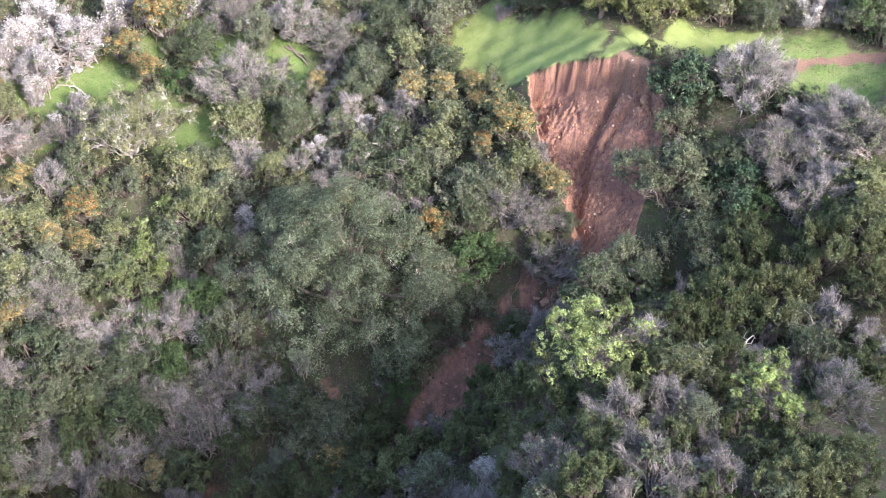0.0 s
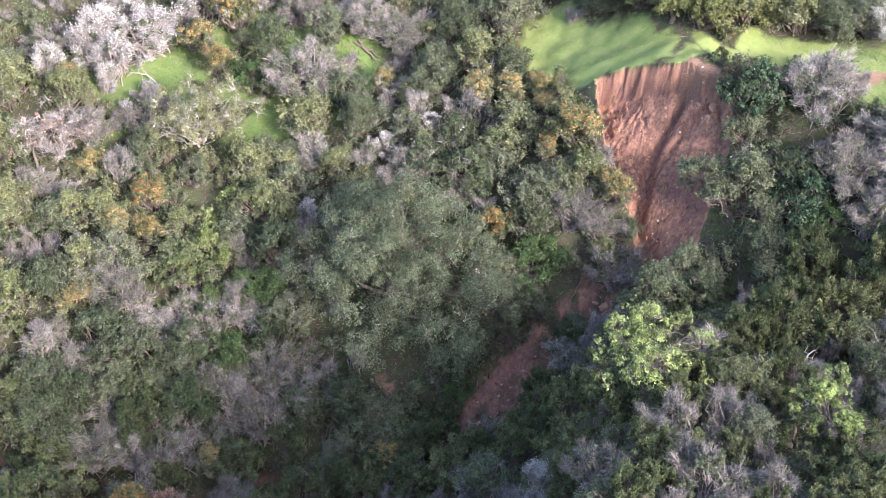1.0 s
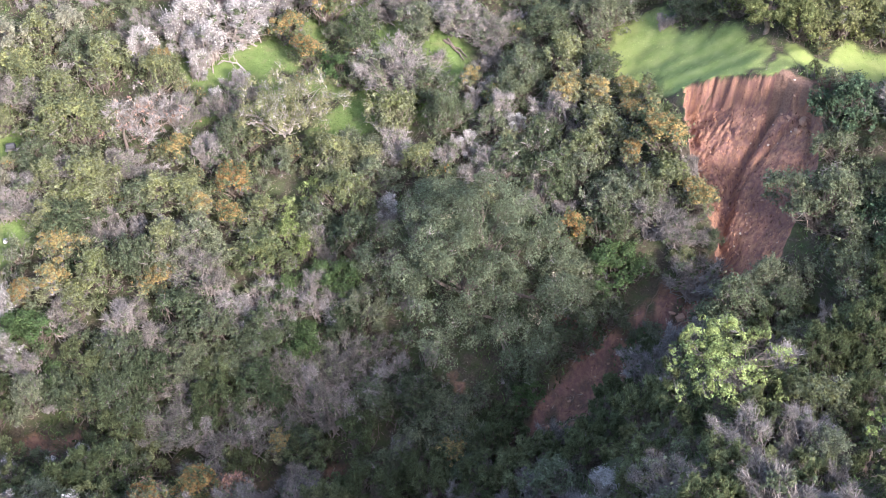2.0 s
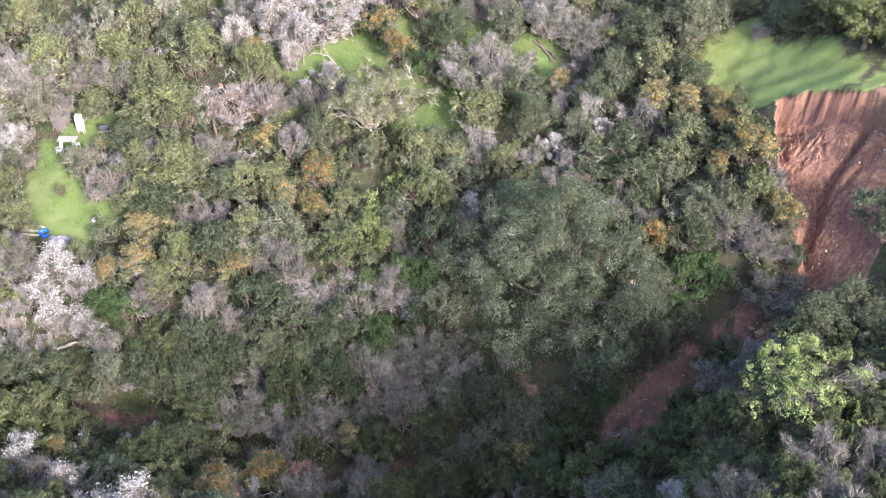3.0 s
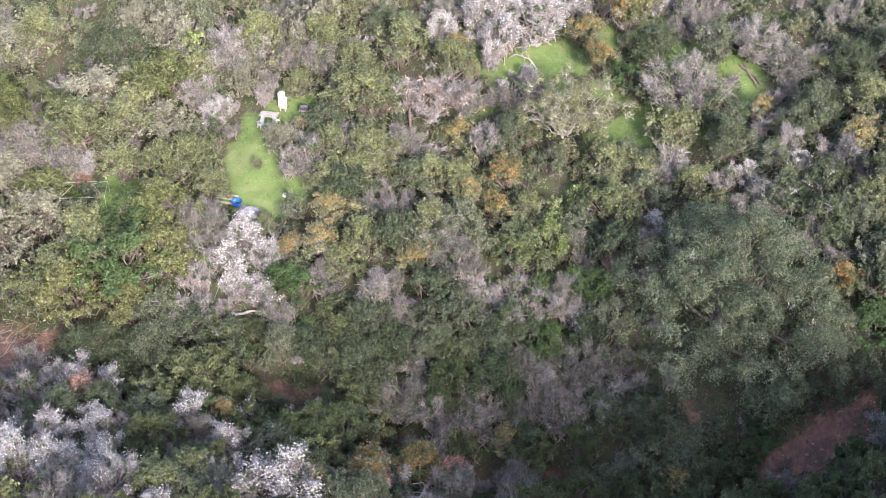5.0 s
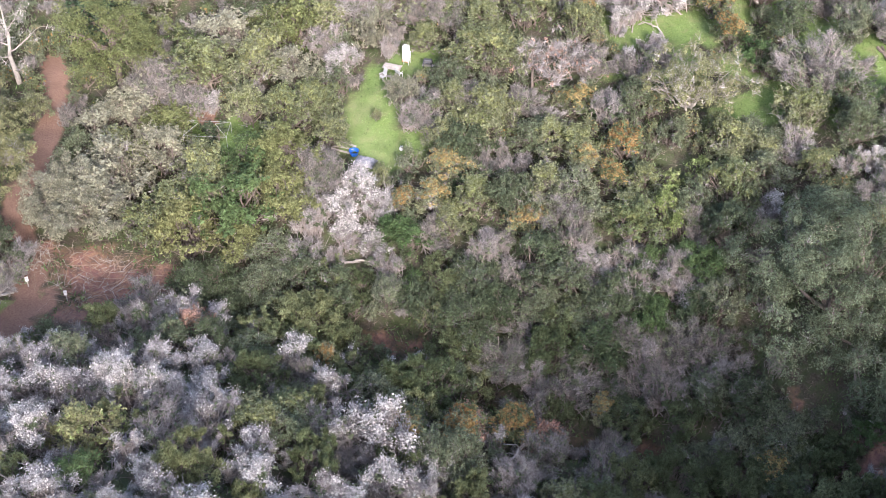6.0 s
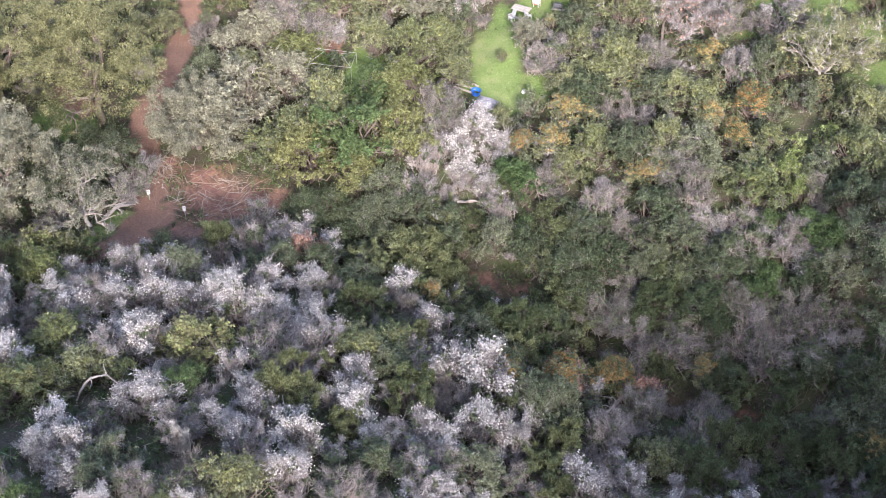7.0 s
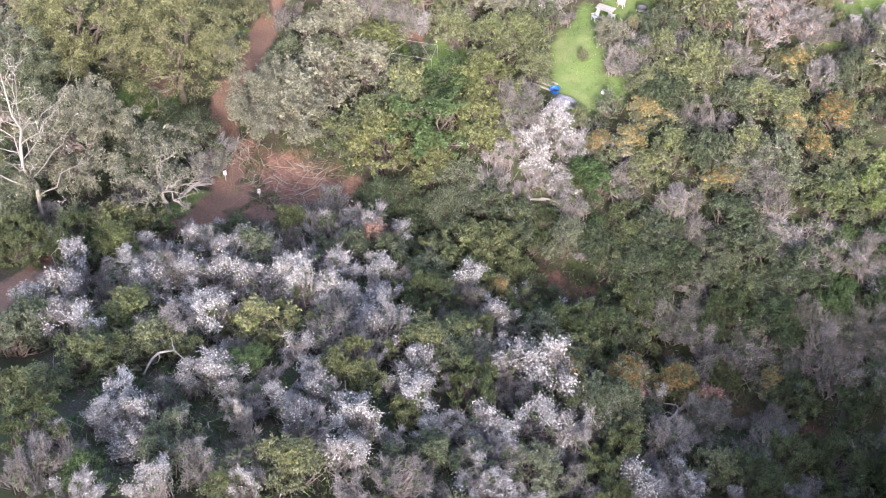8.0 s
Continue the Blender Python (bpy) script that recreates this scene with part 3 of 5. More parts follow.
def tree(name, seed, x, y, r, h, leaf, label, n=9000, clumps=68, bark="bark", size=0.145, wide=0.105, fork=0.4, girth=0.35, up=0.35, loose=0.6, bare=0, bare_mat="twig", spots=0, low=0.12, category="tree", limb_n=9, mounds=7):
    """a tree with a trunk, limbs and a crown of many bunches"""
    rng = np.random.RandomState(seed)
    c, s = heads(rng, r * 1.1, h, clumps, low, mounds * 2)
    inner = domes(rng, r * 0.95, h * 0.9, clumps // 2, low, 1.3, mounds)
    c, s = np.concatenate([c, inner[0]]), np.concatenate([s, inner[1]])
    c[:, 2] = np.maximum(c[:, 2], h * fork * 0.6)
    top = np.array([rng.normal() * 0.3, rng.normal() * 0.3, h * fork])
    z0 = float(land(x, y))
    root = new(name)
    root.matrix_basis = pose(x, y, z0 - 0.1)
    tagged(root, label, category)

    def add(part_name, tris, mat, part_label="", kind=""):
        o = new(part_name, soup(tris, part_name, M[mat]))
        o.parent = root
        tagged(o, part_label, kind=kind)
    add("trunk", tube(bent(rng, (0, 0, -0.5), top, 6, 0.04), girth, girth * 0.7, 9), bark)
    ends = c[rng.permutation(clumps)[:limb_n]] * (0.8, 0.8, 0.85)
    for e in ends:
        mid = bent(rng, top, e, 7, 0.08, 0.05)
        bits = [tube(mid, girth * 0.5, girth * 0.12, 7)]
        for k in range(5):
            far = c[np.argsort(np.linalg.norm(c - e, axis=1))[k % len(c)]]
            bits.append(tube(bent(rng, mid[3 + k % 3], far, 5, 0.1, 0.05), girth * 0.2, girth * 0.05, 5))
        add("limb", np.concatenate(bits), bark)
    at, d = shell(rng, c, s, n)
    add("crown", blades_at(rng, at, d, size, wide, up, loose), leaf)
    if bare:
        at, d = shell(rng, c, s * 1.05, bare, 0.6)
        add("deadwood", twigs(rng, at - d * 0.4, d + (0, 0, 0.3), 0.75, 0.03, 0.5), bare_mat, "bare twigs", "stuff")
    if spots:
        at, d = shell(rng, c, s * 1.04, spots, 0.05, 0.0)
        k = np.repeat(np.arange(spots), 9)
        pos = at[k] + rng.normal(size=(len(k), 3)) * 0.16
        add("dry_leaf_patch", leaves_at(rng, pos, unit(rng.normal(size=(len(k), 3)) + (0, 0, 0.6)), 0.2, 0.15), "cream", "cream-coloured dead leaves", "stuff")
    PLANTED.append((x, y, r * 0.8))
    return root


KINDS = {
    "E": ("evergreen_shrub", [leafy(s, "sage", lobes=57 + 6 * (s % 3), h=2.5 + 0.3 * (s % 2), bare=800) for s in (11, 12, 13, 14, 15)], "dense grey-green evergreen shrub on the slope", "shrub"),
    # F and f: evergreen shrubs with the bank's shade in their leaf colour
    "F": ("dark_evergreen_shrub", [leafy(s, "dark", lobes=61 + 6 * (s % 3), h=2.6 + 0.3 * (s % 2), bare=500) for s in (15, 16, 17)], "dark green shrub of the bank, shade put into its leaf colour", "shrub"),
    "H": ("hoary_shrub", [leafy(s, "greyleaf", lobes=64 + 6 * (s % 2), h=2.8, bare=500) for s in (25, 26, 27)], "pale grey-green shrub in soft sunlight", "shrub"),
    "L": ("sumac_shrub", [leafy(s, "olive", lobes=64, h=2.5, n=5940, tip="khaki", tips=1500, tip_label="pale yellow-green shoots", bare=700) for s in (21, 22, 23)], "olive green sumac shrub with pale shoots", "shrub"),
    "R": ("rusty_shrub", [leafy(s, "olive", n=5400, lobes=57, h=2.7, tip="rust", tips=2600, tip_label="rust-orange seed heads", bare=1100) for s in (31, 32, 33)], "olive shrub topped with rust-orange seed heads", "shrub"),
    "G": ("bare_thicket", [brushy(s, leafs=900 + 900 * (s % 2)) for s in (41, 42, 43, 44)], "leafless thicket of grey-brown twigs", "dry shrub"),
    "W": ("blossoming_shrub", [brushy(s, n=6552, mat="lilactwig", blossoms=b, leafs=900) for s, b in ((51, 1500), (52, 2200), (53, 700), (54, 1100), (55, 350))], "grey twiggy shrub covered in white blossom", "flowering shrub"),
    "C": ("chamise_shrub", [feathery(s) for s in (61, 62, 63)], "dark olive shrub with upright feathery sprays", "shrub"),
    "B": ("fresh_green_shrub", [leafy(s, "bright", lobes=51, n=6300, size=0.13, wide=0.095, bare=150) for s in (71, 72)], "fresh green broad-leaved shrub", "shrub"),
    "Y": ("lime_shrub", [leafy(s, "lime", lobes=37, n=3780, h=3.2, size=0.13, wide=0.095, bare=300) for s in (81, 82)], "lime green shrub with loose young leaves", "shrub"),
    "V": ("vine_tangle", [leafy(s, "vine", lobes=85, n=7740, h=2.2, size=0.13, wide=0.095, bare=250) for s in (91, 92)], "mound of dark green creeping vines", "vine"),
    "K": ("khaki_shrub", [leafy(s, "khaki", lobes=78, n=7740, h=2.8, bare=200) for s in (101, 102)], "dense yellow-green round-leaved shrub", "shrub"),
    "N": ("golden_shrub", [leafy(s, "gold", lobes=60, n=6660, h=2.4, tip="lime", tips=900, bare=500) for s in (105, 106)], "pale yellow-green shrub with sunlit young leaves", "shrub"),
    "D": ("russet_shrub", [leafy(s, "russet", lobes=44, n=3960, h=2.2, bare=900) for s in (111, 112)], "half-dry shrub with russet pink leaves", "shrub"),
    "e": ("low_shrub", [leafy(s, "sage", r=1.2, h=1.6, lobes=27, n=1710, size=0.13, wide=0.095, bare=100) for s in (141, 142, 143)], "low grey-green shrub between larger ones", "shrub"),
    "g": ("low_thicket", [brushy(s, r=1.2, h=1.4, n=1872) for s in (151, 152, 153)], "low thicket of bare grey twigs", "dry shrub"),
    "c": ("low_chamise", [feathery(s, r=1.2, h=1.6, n=1620, lobes=23, size=0.34) for s in (161, 162)], "low olive shrub with feathery sprays", "shrub"),
    "l": ("low_sumac", [leafy(s, "olive", r=1.2, h=1.5, lobes=27, n=1620, size=0.13, wide=0.095, tip="rust", tips=120, bare=100) for s in (171, 172)], "low olive shrub with a few rusty tips", "shrub"),
    "w": ("low_blossoming_shrub", [brushy(s, r=1.2, h=1.5, n=1755, mat="lilactwig", blossoms=340, leafs=120) for s in (181, 182)], "low grey shrub dotted with white blossom", "flowering shrub"),
    "f": ("low_dark_shrub", [leafy(s, "dark", r=1.2, h=1.6, lobes=27, n=1710, size=0.13, wide=0.095, bare=150) for s in (191, 192)], "low dark green shrub of the bank, leaves coloured for shade", "shrub"),
    "S": ("brush_pile", [brushy(121, h=1.5, mat="paletwig")], "heap of bleached dead twigs", "brush"),
    "P": ("bleached_shrub", [brushy(131, h=3.0, mat="paletwig", n=2808)], "bleached leafless shrub with pale twigs", "dry shrub"),
}
# larger plants of the commonest kinds, with leaves of the same size
for kind, parts in (("G", [brushy(s, r=3.2, h=3.0, n=14625, lobes=91, leafs=1000 + 1500 * (s % 2)) for s in (45, 46)]), ("C", [feathery(s, r=3.2, h=3.2, n=13500, lobes=88) for s in (64, 65)]),
                    ("E", [leafy(s, "sage", r=3.2, h=3.4, lobes=136, n=14400, bare=1200) for s in (18, 19, 20)])):
    KINDS[kind + "2"] = (KINDS[kind][0], parts, "large " + KINDS[kind][2], KINDS[kind][3])
USED = {}


def grow(base, rows):
    """plants of one kind at x, y with crown radius r"""
    heights = land(*np.array([q[:2] for q in rows]).T)
    for (x, y, r), z in zip(rows, heights):
        kind = base + "2" if r > 2.5 and base + "2" in KINDS else base
        name, kinds, label, category = KINDS[kind]
        k = USED[kind] = USED.get(kind, -1) + 1
        rng = random.Random(f"{kind}{x}{y}")
        PLANTED.append((x, y, r))
        f = 1.32 * r / (1.2 if kind.islower() else 3.2 if kind[-1] == "2" else 2.0)
        m = Matrix.LocRotScale((x, y, float(z) - 0.05), Euler((rng.uniform(-0.08, 0.08), rng.uniform(-0.08, 0.08), rng.uniform(0, 6.28))), (f * rng.uniform(0.9, 1.1), f * rng.uniform(0.9, 1.1), f ** 0.8 * rng.uniform(0.8, 1.15)))
        v = k % len(kinds)
        if k < len(kinds):
            root = thing(name, kinds[v], label, category, f"{name}s of the canyon")
            root.matrix_basis = m
            FIRST[kind, v] = root
        else:
            s = FIRST[kind, v].scale.copy()
            copy_thing(FIRST[kind, v], m @ Matrix.Diagonal((1 / s.x, 1 / s.y, 1 / s.z, 1)))


grow("E", [(-18.6, 104.6, 2.3), (-23.6, 103.3, 1.99), (-27, 104.2, 1.05), (-13.9, 92.9, 2.55), (-7.4, 97.4, 2.9), (-5.2, 106.3, 2.75), (-1.4, 105.8, 3.35), (-18.6, 85.4, 2.46), (0.3, 56.1, 2.2), (-5, 90.1, 2.2), (-2.8, 86.7, 2.42), (4, 83.4, 2.87), (1.6, 83.6, 2.36), (-0.6, 78.4, 2.58), (10.5, 81.2, 1.09), (6, 74.8, 1.78), (19.2, 85.2, 1.81), (18.4, 80.2, 3.81), (22.8, 81.1, 2.8), (20.5, 78.5, 2.01), (20.8, 75.4, 2.98), (14.8, 75.3, 2.77), (12.1, 71.4, 2.16), (10.4, 66.8, 1.6), (15.2, 71.8, 2.18), (26.3, 61.9, 2.05), (16.1, 51.7, 1.75), (26.6, 66.5, 2.62), (8.5, 104.5, 2.62), (27.6, 97.4, 2.9)])
grow("E", [(30.3, 97.6, 2.75), (36.5, 95.4, 2.59), (-0.7, 98.6, 1.73), (-75.8, 60.3, 2.72), (-49.3, 83.2, 2.63), (-39.2, 81.2, 2.24), (-28.2, 86.5, 1.67), (-51.8, 57.9, 2.94), (-57.1, 54.7, 2.97), (-53.5, 56.2, 2.94), (-50.2, 47.9, 1.73), (-47, 48.8, 1.96), (-55.9, 39.2, 2.19), (-34.3, 50, 2.34), (-40.6, 21.6, 1.7), (-39.4, 19.3, 1.83), (-58.4, 20.2, 2.47), (-59.1, 22.3, 2.05), (-30.6, 32.6, 1.73), (-27.7, 47.1, 2.92), (-26.3, 37.5, 2.2), (-37.2, 41.8, 1.97), (-77.4, 47.5, 2.63), (-76.7, 43.2, 2.28), (-88.8, 40.4, 3.35), (-77.5, 31, 2.2), (-79.6, 31.8, 2.52), (-75.4, 48.5, 2.31), (-71.2, 33.1, 2.12), (-72, 42.6, 1.94)])
grow("E", [(-54.3, 45.4, 1.75), (-52.4, 46.1, 1.74), (-33.5, 57.3, 2.25), (-36.2, 50.3, 1.89), (-32.6, 50, 2.09), (-53, 60.5, 2.16), (-50.1, 97, 2.83), (10.5, 106, 3.61), (1.5, 110, 2.65), (-32.8, 88.3, 2), (-15.7, 96.9, 2.33), (-23.5, 97.8, 1.77), (-21.6, 89, 2.53), (-7.4, 100.2, 2.65), (-7.5, 87.9, 2.45), (-23.1, 81.4, 2.16), (-2.2, 72.7, 2.28), (-33.6, 48.1, 1.83), (-51.6, 56.1, 2.38), (-9.4, 92.3, 1.96), (-1.1, 86.5, 2.14), (2.1, 81.5, 2.08), (0.8, 77.5, 2.31), (2.6, 75.8, 2.04), (0.7, 74, 2.29)])
grow("L", [(-18.6, 92.9, 2.71), (-4, 100.6, 2.5), (-24.6, 88.6, 2.25), (-35.1, 81.5, 2.22), (-22.7, 85.8, 2.07), (-19.9, 87.3, 2.21), (-15.4, 88, 1.92), (-20.9, 83.3, 2.44), (-28.4, 81.3, 1.91), (-24.1, 79.4, 1.47), (-26.8, 76.8, 2.93), (-35.3, 76, 2.43), (1.5, 62.2, 1.39), (0.5, 90.4, 2.73), (-1.4, 89.1, 2.45), (6.3, 84.3, 2.34), (8.4, 79.6, 1.29), (32, 75.4, 2.73), (15.7, 57.4, 2.5), (24.7, 98, 3), (-81.4, 82.1, 3.66), (-73.3, 74.4, 2.48), (-70.5, 72.6, 3.35), (-73.1, 62.6, 3.31), (-62.3, 62.7, 3.39), (-64, 59.7, 3.11), (-40.3, 72.8, 2.43), (-41.2, 70.3, 2.14), (-49.2, 71, 1.38), (-47.6, 80.3, 1.99)])
grow("L", [(-44.1, 81.6, 2.85), (-46.2, 77, 1.95), (-54.5, 86.8, 2.12), (-66.4, 76.2, 3.03), (-64.2, 71.2, 2.64), (-60.4, 72.1, 2.9), (-59, 74.8, 2.62), (-55.8, 72.7, 2.28), (-60.2, 89.6, 3.47), (-54.5, 92.3, 2.8), (-50.4, 90.7, 2.74), (-53.4, 76.7, 0.57), (-46.5, 87, 2.95), (-47.2, 94.1, 3.39), (-37.5, 81.4, 2.52), (-39.2, 41.1, 2.42), (-38.7, 43.6, 2.01), (-68, 37.4, 1.84), (-55.2, 27.5, 2.48), (-50.6, 26.3, 2.15), (-52, 22.1, 2.33), (-52, 24.1, 1.71), (-51.4, 18.1, 1.84), (-40.6, 42.5, 2.02), (-33.6, 24.4, 1.99), (-35.2, 20.4, 1.23), (-19.9, 51.5, 2.06), (-64.3, 57.3, 2.82), (-86.8, 61.4, 1.92)])
grow("L", [(-82.7, 33, 1.72), (-95.2, 47.2, 3.53), (-85.1, 63.6, 1.91), (-63.7, 83, 2.77), (-43.7, 79.3, 2.53), (-49.2, 86.7, 2.68), (-54.3, 96.8, 2.87), (-41.7, 93.9, 2.41), (-69.7, 93.9, 2.66), (-65.3, 93.9, 2.61), (-22.8, 87.4, 2.5), (-28.3, 78.1, 2.14)])
grow("R", [(-31.1, 103.3, 2.33), (-28.5, 100.1, 2.12), (-28.3, 106.6, 3.01), (-12.6, 98.5, 1.61), (-37.4, 86.7, 1.72), (-31.3, 83.8, 2.08), (-33.5, 80.5, 1.64), (-30.8, 80.2, 1.91), (-35.2, 73, 1.86), (-22.2, 62.7, 1.76), (-9, 64.6, 1.98), (-2.9, 95.6, 2.13), (-0.1, 95.1, 2.25), (2.5, 95.3, 1.4), (5.4, 87.8, 2.53), (3.2, 87.2, 1.59), (-5.3, 85.8, 0.8), (3, 93.3, 1.38), (-1.2, 81.3, 2.34), (8.7, 83.3, 2.07), (-44.2, 74.5, 1.93), (-43.9, 71.1, 2.44), (-46, 69.7, 1.62), (-46.2, 88.8, 1.78), (-42.3, 96.6, 1.84), (-42.4, 52.6, 1.35), (-31.7, 48.9, 1.83), (-28.6, 51, 2.33), (-29.3, 52.6, 1.89), (-26.9, 56.5, 1.94)])
grow("G", [(-34.1, 92.8, 2.36), (-19.2, 98.7, 4.17), (-21.9, 108.3, 3.16), (-14.9, 106.2, 3.09), (-38.6, 91.4, 2.95), (-11.2, 104.4, 2.73), (-8.8, 94.2, 1.98), (-34.6, 86.7, 2.42), (-17.6, 89.2, 2.23), (-9.4, 88, 2.73), (-13, 89, 1.65), (-22.4, 79.3, 1.6), (-17.5, 81.5, 1.33), (-30.9, 73.4, 2.11), (-26.7, 73.8, 2.1), (-34.3, 68.8, 2.1), (-24.5, 68.3, 2.04), (-20.1, 68.6, 2.04), (-16.6, 70.8, 2.04), (-18.8, 66, 2.27), (-31.3, 62.3, 3.07), (-22.2, 64.6, 1.76), (-25.2, 62.6, 2.27), (-1.4, 58.7, 1.83), (-3.6, 94, 2.39), (-4.3, 85, 1.99), (7.8, 81.5, 2.84), (9.5, 78.3, 2.44), (25, 87.1, 3.73), (26.4, 80.1, 3.81)])
grow("G", [(30.9, 82.5, 3.38), (29.4, 79.9, 3.56), (33.1, 79.9, 3.07), (29.8, 76.7, 2.74), (28.2, 75.7, 1.98), (28.8, 67.1, 2.38), (31.4, 65.5, 1.9), (27.2, 57.3, 2.62), (5.4, 70.4, 1.72), (9.5, 69.4, 1.41), (11.3, 52.4, 2.13), (14.8, 54.3, 2.61), (14.2, 52.7, 1.96), (6.4, 47, 2), (12.4, 44.6, 2.46), (16.2, 45.9, 1.99), (13.2, 60.3, 1.7), (33, 97, 2.7), (-69.9, 69.9, 2.7), (-53.5, 68.4, 2.63), (-53.8, 66.1, 2.47), (-48.8, 78.3, 2.27), (-50.2, 77.6, 1.71), (-46.4, 82.6, 2.59), (-62.2, 86.6, 3.75), (-62.7, 81.3, 2.44), (-57, 89.8, 2.79), (-54.1, 90.4, 2.77), (-41.9, 84.1, 2.58), (-32.8, 75.5, 2.95)])
grow("G", [(-28.9, 72, 2.88), (-30.4, 65.8, 2.06), (-25, 64.5, 2.29), (-20.7, 67.1, 2.28), (-43.7, 64, 2.11), (-59.9, 50.7, 2.01), (-56.3, 47.5, 2.06), (-42.1, 49.4, 1.92), (-47.4, 47.2, 1.45), (-43.1, 35.7, 2.36), (-36.6, 44, 1.78), (-23.8, 55.9, 2.66), (-19.6, 59.5, 2.72), (-18.5, 70, 2.82), (-22.2, 74.7, 2.09), (-56.7, 43.8, 1.75), (-57.9, 32.3, 2.12), (-61.3, 30.4, 2.17), (-51.2, 28.6, 2.41), (-41.2, 26.2, 1.76), (-45.6, 38.2, 1.78), (-44.7, 23.2, 1.58), (-43.6, 14.6, 1.47), (-44.3, 15.8, 1.86), (-37.4, 20.5, 1.63), (-35.9, 22.6, 2), (-43.3, 13, 1.64), (-58.4, 27.6, 1.85), (-29.7, 28.7, 1.83), (-29, 35.7, 1.97)])
grow("G", [(-26.8, 42.5, 2.32), (-23.9, 39.4, 1.82), (-23.5, 50, 2.74), (-19.1, 56.8, 2.16), (-71.8, 47.5, 1.97), (-28.1, 62.3, 2.02), (-55.4, 69.3, 1.96), (-20.8, 74.1, 2.34), (-41.1, 63, 1.57), (-41.7, 68.4, 2.4), (-36.6, 71, 1.85), (-60.5, 93.2, 2.88), (-66.5, 83.6, 2.18), (-24.3, 72.5, 2.08), (-13.6, 69.6, 2.03), (-26.9, 58.8, 2.23), (5.6, 82.2, 2.33), (6.5, 66.6, 1.39), (9.7, 49.9, 1.67), (-51.9, 64.2, 2.17), (-50.8, 61.5, 2.01)])
grow("W", [(-40.9, 102.1, 3), (-39.3, 106.1, 2.73), (-36, 102.6, 3.3), (-38.6, 99.4, 3.09), (-41.4, 100.4, 1.88), (-33.2, 107.3, 2.71), (-31.2, 108.6, 2.24), (-25.6, 110.3, 1.6), (-38.9, 96.9, 1.46), (-35, 96.3, 1.44), (-35.9, 93.4, 1.18), (-7.2, 93, 1.12), (-11.4, 90.5, 1.38), (-17, 82.9, 1.55), (-13, 64.7, 1.45), (3.6, 53.4, 1.44), (31.1, 96.9, 1.71), (-68.2, 70.7, 1.49), (-49.6, 68.8, 2.74), (-47.4, 68.1, 1.62), (-48.4, 65.1, 2.15), (-46.2, 65.3, 1.6), (-60.1, 80.3, 2.09), (-44.4, 97.2, 2.16), (-54.8, 50.9, 2.21), (-53.1, 52.5, 1.56), (-44.1, 50.6, 1.84), (-39, 49.4, 1.89), (-48.5, 45.4, 2.05), (-51.3, 42.4, 2.4)])
grow("W", [(-51.2, 38.6, 2.08), (-49.2, 38.2, 2.29), (-51.7, 36.3, 2.07), (-47.2, 40.4, 2.06), (-41.8, 39.5, 2.43), (-45, 42.5, 1.84), (-32.6, 46.6, 2.92), (-37.5, 38.4, 1.91), (-60, 41.2, 1.51), (-60.3, 37.1, 1.72), (-64.7, 28.7, 2.22), (-62.2, 32, 1.96), (-57.1, 30.2, 2.32), (-60.7, 25.9, 2.1), (-57.9, 23.8, 2.26), (-55.7, 24.3, 1.99), (-63.3, 24.5, 1.42), (-56.1, 34, 2.34), (-53.6, 35.8, 2.33), (-56.3, 36.8, 2.15), (-50, 31, 2.19), (-53.3, 31.9, 1.81), (-44.1, 27.2, 2.22), (-45.1, 25.2, 1.61), (-44.3, 40.8, 2.03), (-49.4, 46.4, 1.7), (-40.8, 32.4, 1.22), (-38.3, 30.7, 1.78), (-39.4, 28.4, 1.76), (-35.8, 27.1, 2.07)])
grow("W", [(-34.9, 36, 2.25), (-34.6, 30.7, 1.92), (-32.2, 34.2, 1.58), (-32.2, 27.5, 2.03), (-32.8, 31.8, 1.15), (-46.9, 21.3, 1.8), (-43.6, 20.8, 1.93), (-42.2, 19.2, 1.69), (-45.2, 19.1, 1.54), (-39.3, 14, 1.57), (-37.3, 17.5, 1.58), (-34.3, 21.7, 1.23), (-31.3, 38.2, 2.06), (-29.1, 38.6, 1.84), (-27, 33.8, 1.91), (-28.5, 41.5, 2.31), (-27.4, 45.3, 1.52), (-35.3, 40.3, 1.28), (-21.9, 44, 2.35), (-20.2, 47.2, 1.97), (-82.6, 57.4, 1.54), (-50.6, 66.7, 2.04), (-47.1, 68.5, 1.62)])
grow("C", [(-28, 67.7, 2.32), (-27.9, 64.7, 2.81), (-25.1, 60.7, 2), (-5.1, 66.8, 2.24), (-10.8, 62.2, 2.72), (-5.3, 60.8, 2.15), (-2.4, 63.2, 1.69), (2.6, 59.2, 2.01), (31.9, 72.1, 3.42), (28.9, 71.8, 3.17), (24, 74.1, 2.96), (21, 68, 3.61), (17.5, 67, 2.57), (25.5, 69.4, 3.63), (32.1, 68.7, 2.65), (30.4, 61.9, 2.08), (19.6, 59.4, 2.59), (6, 59.2, 2.38), (3.6, 65, 2.13), (7.8, 55.5, 2.23), (9.3, 47.8, 1.82), (11, 45.7, 1.59), (5.1, 50, 1.74), (7.9, 43.6, 1.71), (19.4, 45.3, 1.83), (22.2, 50.6, 2.18), (24, 47.7, 2.71), (21.6, 46, 2.06), (14.4, 58.7, 2.1), (-38.5, 65.7, 2.88)])
